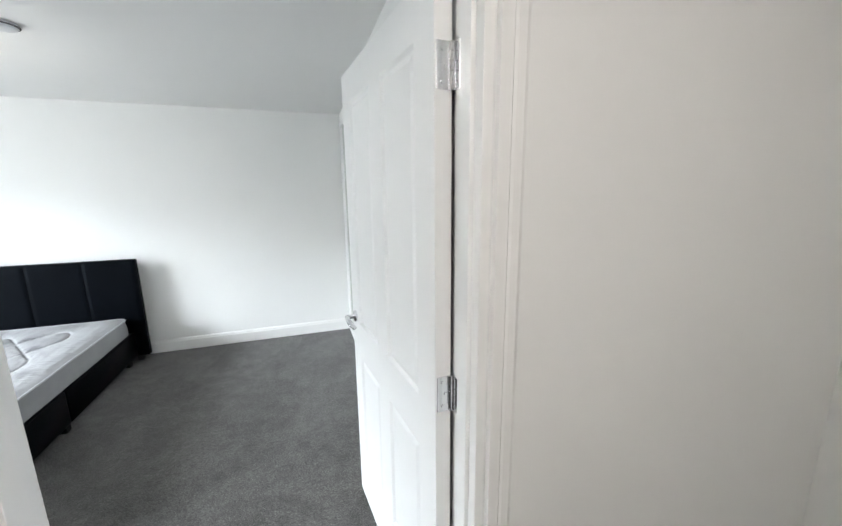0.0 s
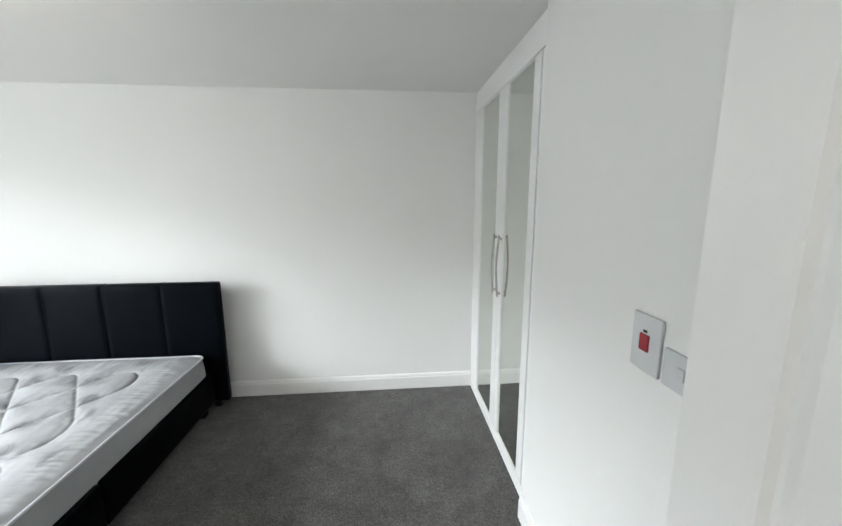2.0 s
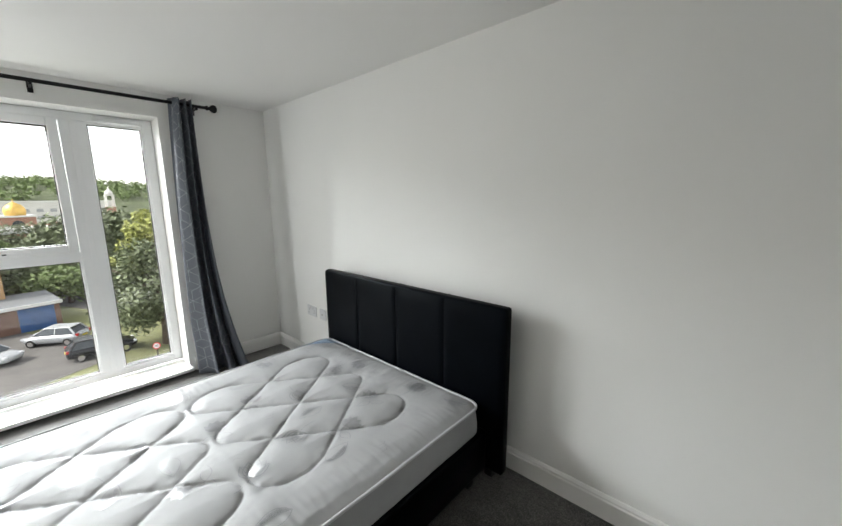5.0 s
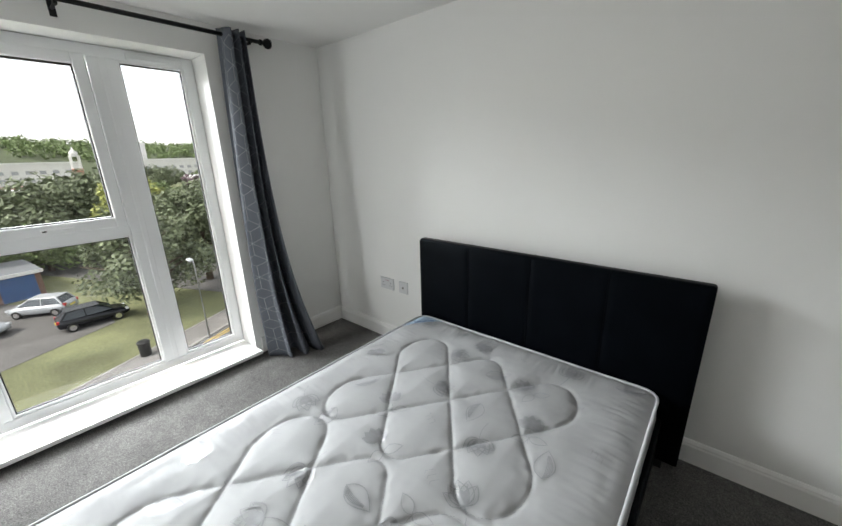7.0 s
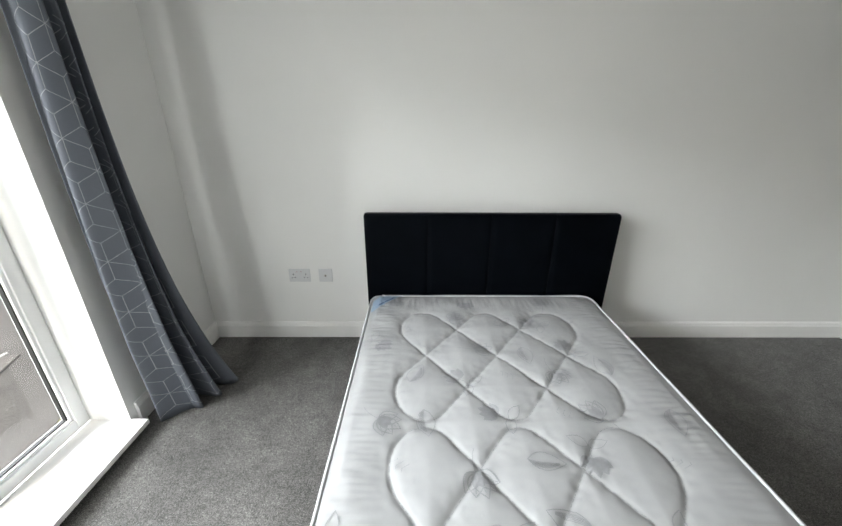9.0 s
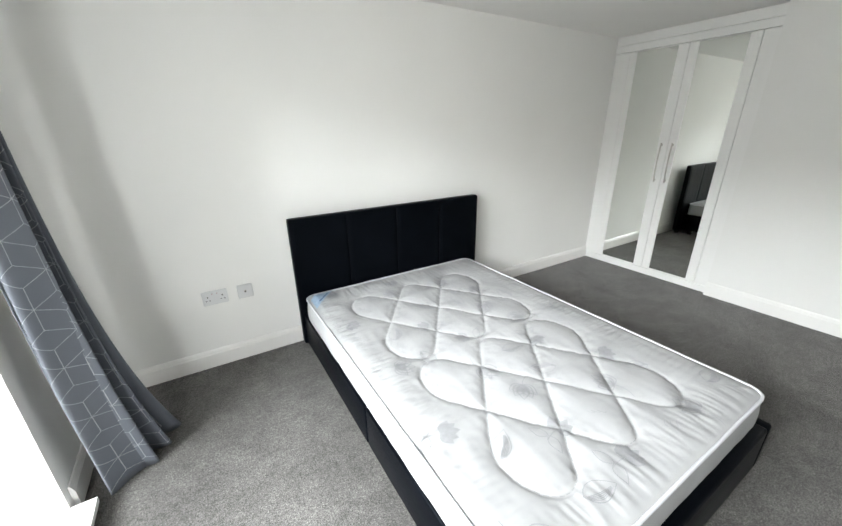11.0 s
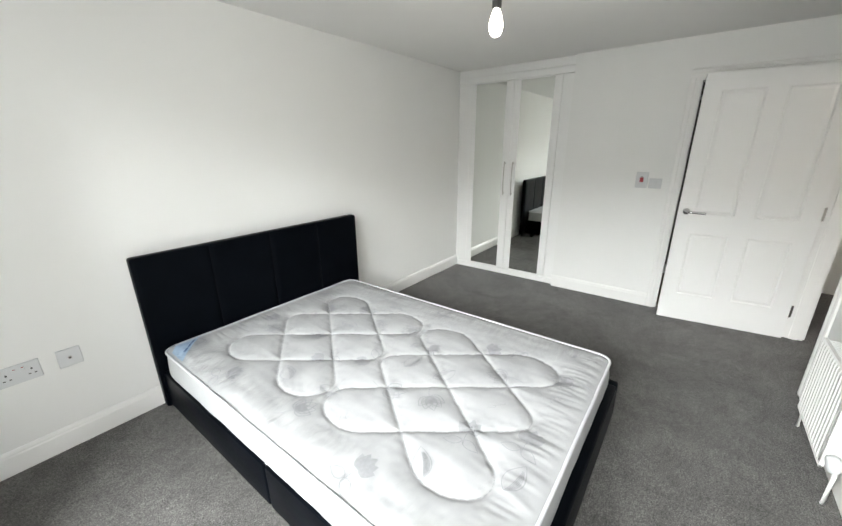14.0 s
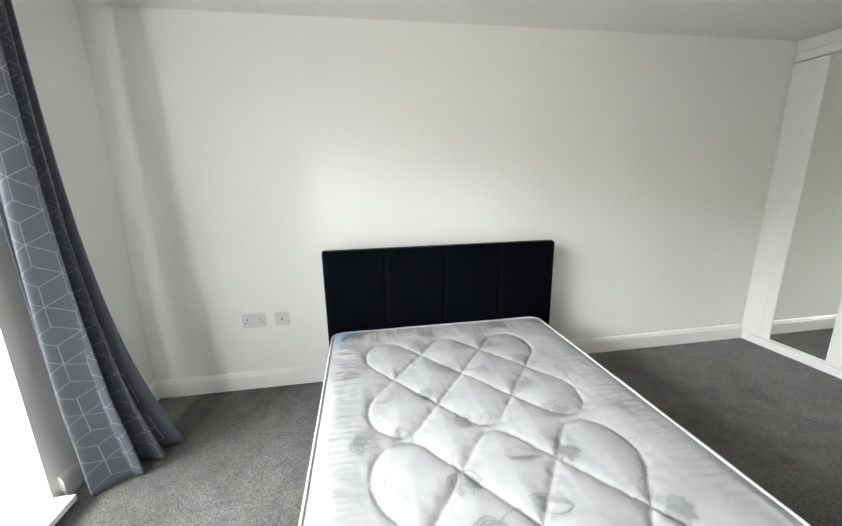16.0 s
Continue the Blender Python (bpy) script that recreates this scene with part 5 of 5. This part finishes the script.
def car(x, y, rz, material, label):
    """A hatchback 4.1 m long, nose along +x."""
    c = thing("car", label, "car", "parked cars", at=pose(x, y, GROUND + 0.02, 0, 0, rz))
    st = [(-2.02, 0.45, 0.78, 0.60), (-1.95, 0.30, 0.98, 0.78), (-1.5, 0.22, 1.02, 0.85), (-0.6, 0.20, 0.98, 0.87), (0.5, 0.20, 0.95, 0.87), (1.1, 0.21, 0.90, 0.86), (1.7, 0.25, 0.80, 0.80), (1.98, 0.32, 0.66, 0.68), (2.06, 0.42, 0.58, 0.55)]
    bm = bmesh.new()
    rings = []
    for px, z0, z1, w in st:
        ring = []
        for k in range(12):
            a = radians(-90 + k * 30)
            ca, sa = math.cos(a), math.sin(a)
            e = 0.45
            ring.append(bm.verts.new((px, w * math.copysign(abs(ca) ** e, ca), (z0 + z1) / 2 + (z1 - z0) / 2 * math.copysign(abs(sa) ** e, sa))))
        rings.append(ring)
    for a, b in zip(rings, rings[1:]):
        for k in range(12):
            bm.faces.new((a[k], a[(k + 1) % 12], b[(k + 1) % 12], b[k]))
    bm.faces.new(rings[-1])
    bm.faces.new(list(reversed(rings[0])))
    bmesh.ops.recalc_face_normals(bm, faces=bm.faces)
    part("body", bm, material, c, smooth=True)
    for nm, mt, g in (("glasshouse", DGLASS, 0.0), ("cabin_roof", material, 0.015)):
        bm = bmesh.new()
        if nm == "glasshouse":
            low = [(-1.85, 0.72), (-1.0, 0.80), (0.2, 0.80), (1.12, 0.74)]
            up = [(-1.35, 0.58), (-0.8, 0.62), (0.0, 0.62), (0.35, 0.58)]
            l1 = [bm.verts.new((px, w, 0.93)) for px, w in low] + [bm.verts.new((px, -w, 0.93)) for px, w in reversed(low)]
            u1 = [bm.verts.new((px, w, 1.42)) for px, w in up] + [bm.verts.new((px, -w, 1.42)) for px, w in reversed(up)]
            for k in range(8):
                bm.faces.new((l1[k], l1[(k + 1) % 8], u1[(k + 1) % 8], u1[k]))
            bm.faces.new(u1)
        else:
            box(bm, -1.5, 0.42, -0.63, 0.63, 1.405, 1.475, 0.03, 3)
            for sx in (-1, 1):
                tube(bm, [(0.36, sx * 0.59, 1.43), (1.12, sx * 0.75, 0.94)], 0.035, 6)
                tube(bm, [(-0.45, sx * 0.63, 1.43), (-0.45, sx * 0.81, 0.94)], 0.035, 6)
                tube(bm, [(-1.40, sx * 0.59, 1.43), (-1.80, sx * 0.74, 0.94)], 0.07, 6)
        bmesh.ops.recalc_face_normals(bm, faces=bm.faces)
        part(nm, bm, mt, c)
    for px in (-1.28, 1.27):
        for sy in (-1, 1):
            bm = bmesh.new()
            cyl(bm, (px, sy * 0.68, 0.31), (px, sy * 0.89, 0.31), 0.31, n=20)
            wh = part("wheel", bm, TYRE, c)
            bm = bmesh.new()
            cyl(bm, (px, sy * 0.885, 0.31), (px, sy * 0.90, 0.31), 0.20, n=10)
            part("rim", bm, CHROME, wh)
    for sy in (-1, 1):
        part("headlight", boxes((1.80, 1.99, sy * 0.60 - 0.14, sy * 0.60 + 0.14, 0.60, 0.72)), CLEAR, c)
        part("tail_light", boxes((-2.01, -1.86, sy * 0.66 - 0.10, sy * 0.66 + 0.10, 0.74, 0.94)), RED, c)
    part("number_plate", boxes((-2.06, -2.02, -0.26, 0.26, 0.60, 0.71)), PLATEY, c)


SILVER, WHITEC, BLACKC, BLUEC = paint("silver_paint", (0.45, 0.47, 0.49)), paint("white_paint", (0.72, 0.73, 0.74)), paint("black_paint", (0.015, 0.016, 0.02)), paint("blue_paint", (0.02, 0.10, 0.35))
car(-35.6, -5.0, 50, SILVER, "silver hatchback parked in the court")
car(-37.4, -1.2, 232, SILVER, "silver hatchback parked beside the garage")
car(-31.9, 1.0, 90, BLACKC, "black hatchback parked under the tree")
car(-33.4, -8.2, 50, WHITEC, "white car parked in the court")
car(-53.0, 27.0, 150, BLUEC, "blue car on the main road")

# street furniture
FITG = mat("street_black", (0.02, 0.02, 0.02), 0.5, 0.3)
SIGNR = mat("sign_red", (0.6, 0.03, 0.03), 0.4)
SIGNB = mat("sign_blue", (0.03, 0.12, 0.42), 0.4)
GREYS = mat("sign_grey", (0.35, 0.36, 0.36), 0.5, 0.5)
zone = thing("speed_sign", "round red-bordered 40 speed sign on a thin pole", "road sign", at=pose(-24.1, 3.0, GROUND, 0, 0, -20))
bm = bmesh.new()
cyl(bm, (0, 0, 0), (0, 0, 2.38), 0.04, n=10)
part("pole", bm, FITG, zone)
bm = bmesh.new()
cyl(bm, (0.04, 0, 2.2), (0.06, 0, 2.2), 0.22, n=28)
d = part("disc", bm, SIGNR, zone)
bm = bmesh.new()
cyl(bm, (0.058, 0, 2.2), (0.066, 0, 2.2), 0.165, n=28)
part("disc_face", bm, WHITEB, d)
tx = bpy.data.curves.new("digits", "FONT")
tx.body, tx.size, tx.align_x, tx.align_y, tx.extrude = "40", 0.21, "CENTER", "CENTER", 0.002
tob = new("digits", tx)
tob.data.materials.append(FITG)
tob.parent = d
tob.matrix_basis = pose(0.072, 0, 2.2, 90, 0, 90)
bn = thing("litter_bin", "round black street litter bin", "litter bin", at=pose(-22.8, 1.97, GROUND + 0.12))
bm = bmesh.new()
lathe(bm, [(0.26, 0), (0.30, 0.05), (0.31, 0.80), (0.34, 0.84), (0.34, 0.92), (0.28, 0.98)], 20)
part("body", bm, FITG, bn, smooth=True)
bm = bmesh.new()
lathe(bm, [(0.22, 0.981), (0.22, 0.99)], 20)
part("opening", bm, RUBBER, bn)
ps = thing("parking_sign", "blue and white parking sign on a grey pole", "road sign", at=pose(-27.1, 10.8, GROUND, 0, 0, -25))
bm = bmesh.new()
cyl(bm, (0, 0, 0), (0, 0, 3.2), 0.04, n=10)
part("pole", bm, GREYS, ps)
ps.scale = (0.6, 0.6, 0.75)
bm = bmesh.new()
box(bm, 0.04, 0.06, -0.32, 0.32, 2.3, 3.3, 0.004)
bd = part("board", bm, WHITEB, ps)
bm = bmesh.new()
cyl(bm, (0.058, 0, 3.0), (0.064, 0, 3.0), 0.2, n=24)
part("roundel", bm, SIGNB, bd)
part("text_bar", boxes((0.06, 0.063, -0.22, 0.22, 2.62, 2.68), (0.06, 0.063, -0.22, 0.22, 2.48, 2.54)), FITG, bd)
bol = thing("traffic_bollard", "white and yellow traffic island bollard", "bollard", at=pose(-18.0, 8.3, GROUND + 0.12, 0, 0, 20))
bm = bmesh.new()
box(bm, -0.22, 0.22, -0.25, 0.25, 0, 1.05, 0.06, 3)
part("body", bm, WHITEB, bol, smooth=True)
part("yellow_panel", boxes((0.221, 0.228, -0.18, 0.18, 0.15, 0.95)), YELL, bol)
lp = thing("lamp_post", "black heritage street lamp on the corner", "street lamp", at=pose(-27.4, 13.0, GROUND))
bm = bmesh.new()
lathe(bm, [(0.16, 0), (0.16, 0.5), (0.08, 0.7), (0.055, 3.4), (0.08, 3.5)], 14)
part("post", bm, FITG, lp, smooth=True)
bm = bmesh.new()
lathe(bm, [(0.08, 3.5), (0.22, 4.0), (0.24, 4.05), (0.05, 4.3)], 6)
part("lantern", bm, CLEAR, lp)
lc = thing("street_lamp", "tall grey street lamp column at the kerb", "street lamp", at=pose(-22.4, 5.4, GROUND))
bm = bmesh.new()
tube(bm, [(0, 0, 0), (0, 0, 5.2), (0.3, -0.15, 5.6), (0.9, -0.4, 5.75)], [0.07, 0.05, 0.04, 0.04], 10)
part("column", bm, GREYS, lc, smooth=True)
bm = bmesh.new()
box(bm, 0.8, 1.35, -0.62, -0.36, 5.68, 5.80, 0.04)
part("lantern", bm, CLEAR, lc)

# ---- wall tiles of the ensuite ----
bmt = bmesh.new()
box(bmt, 0, 0.008, 0.002, 0.598, 0.002, 0.298, 0.0015, 1)
tile_mesh = bpy.data.meshes.new("tile")
bmt.to_mesh(tile_mesh)
bmt.free()
tile_mesh.materials.append(TILE)
wens = bpy.data.objects["wall_ensuite"]
wsou = bpy.data.objects["wall_south"]


def tile_wall(parent, origin, rz, length):
    for r in range(8):
        for k in range(int(length / 0.6 + 0.99)):
            w = min(0.6, length - k * 0.6)
            h = min(0.3, H - 0.002 - r * 0.3)
            t = new("tile", tile_mesh)
            t.parent = parent
            t.matrix_basis = pose(*origin, 0, 0, rz) @ Matrix.Translation((0, k * 0.6, r * 0.3)) @ Matrix.Diagonal((1, w / 0.6, h / 0.3, 1))


tile_wall(wens, (EX1 - 0.0078, EY0, 0.002), 0, EY1 - EY0)
tile_wall(wens, (EX1 - 0.01, EY1 - 0.0078, 0.002), 90, EX1 - EX0 - 0.02)
tile_wall(wsou, (EX0 + 0.01, EY0 + 0.0078, 0.002), -90, EX1 - EX0 - 0.02)
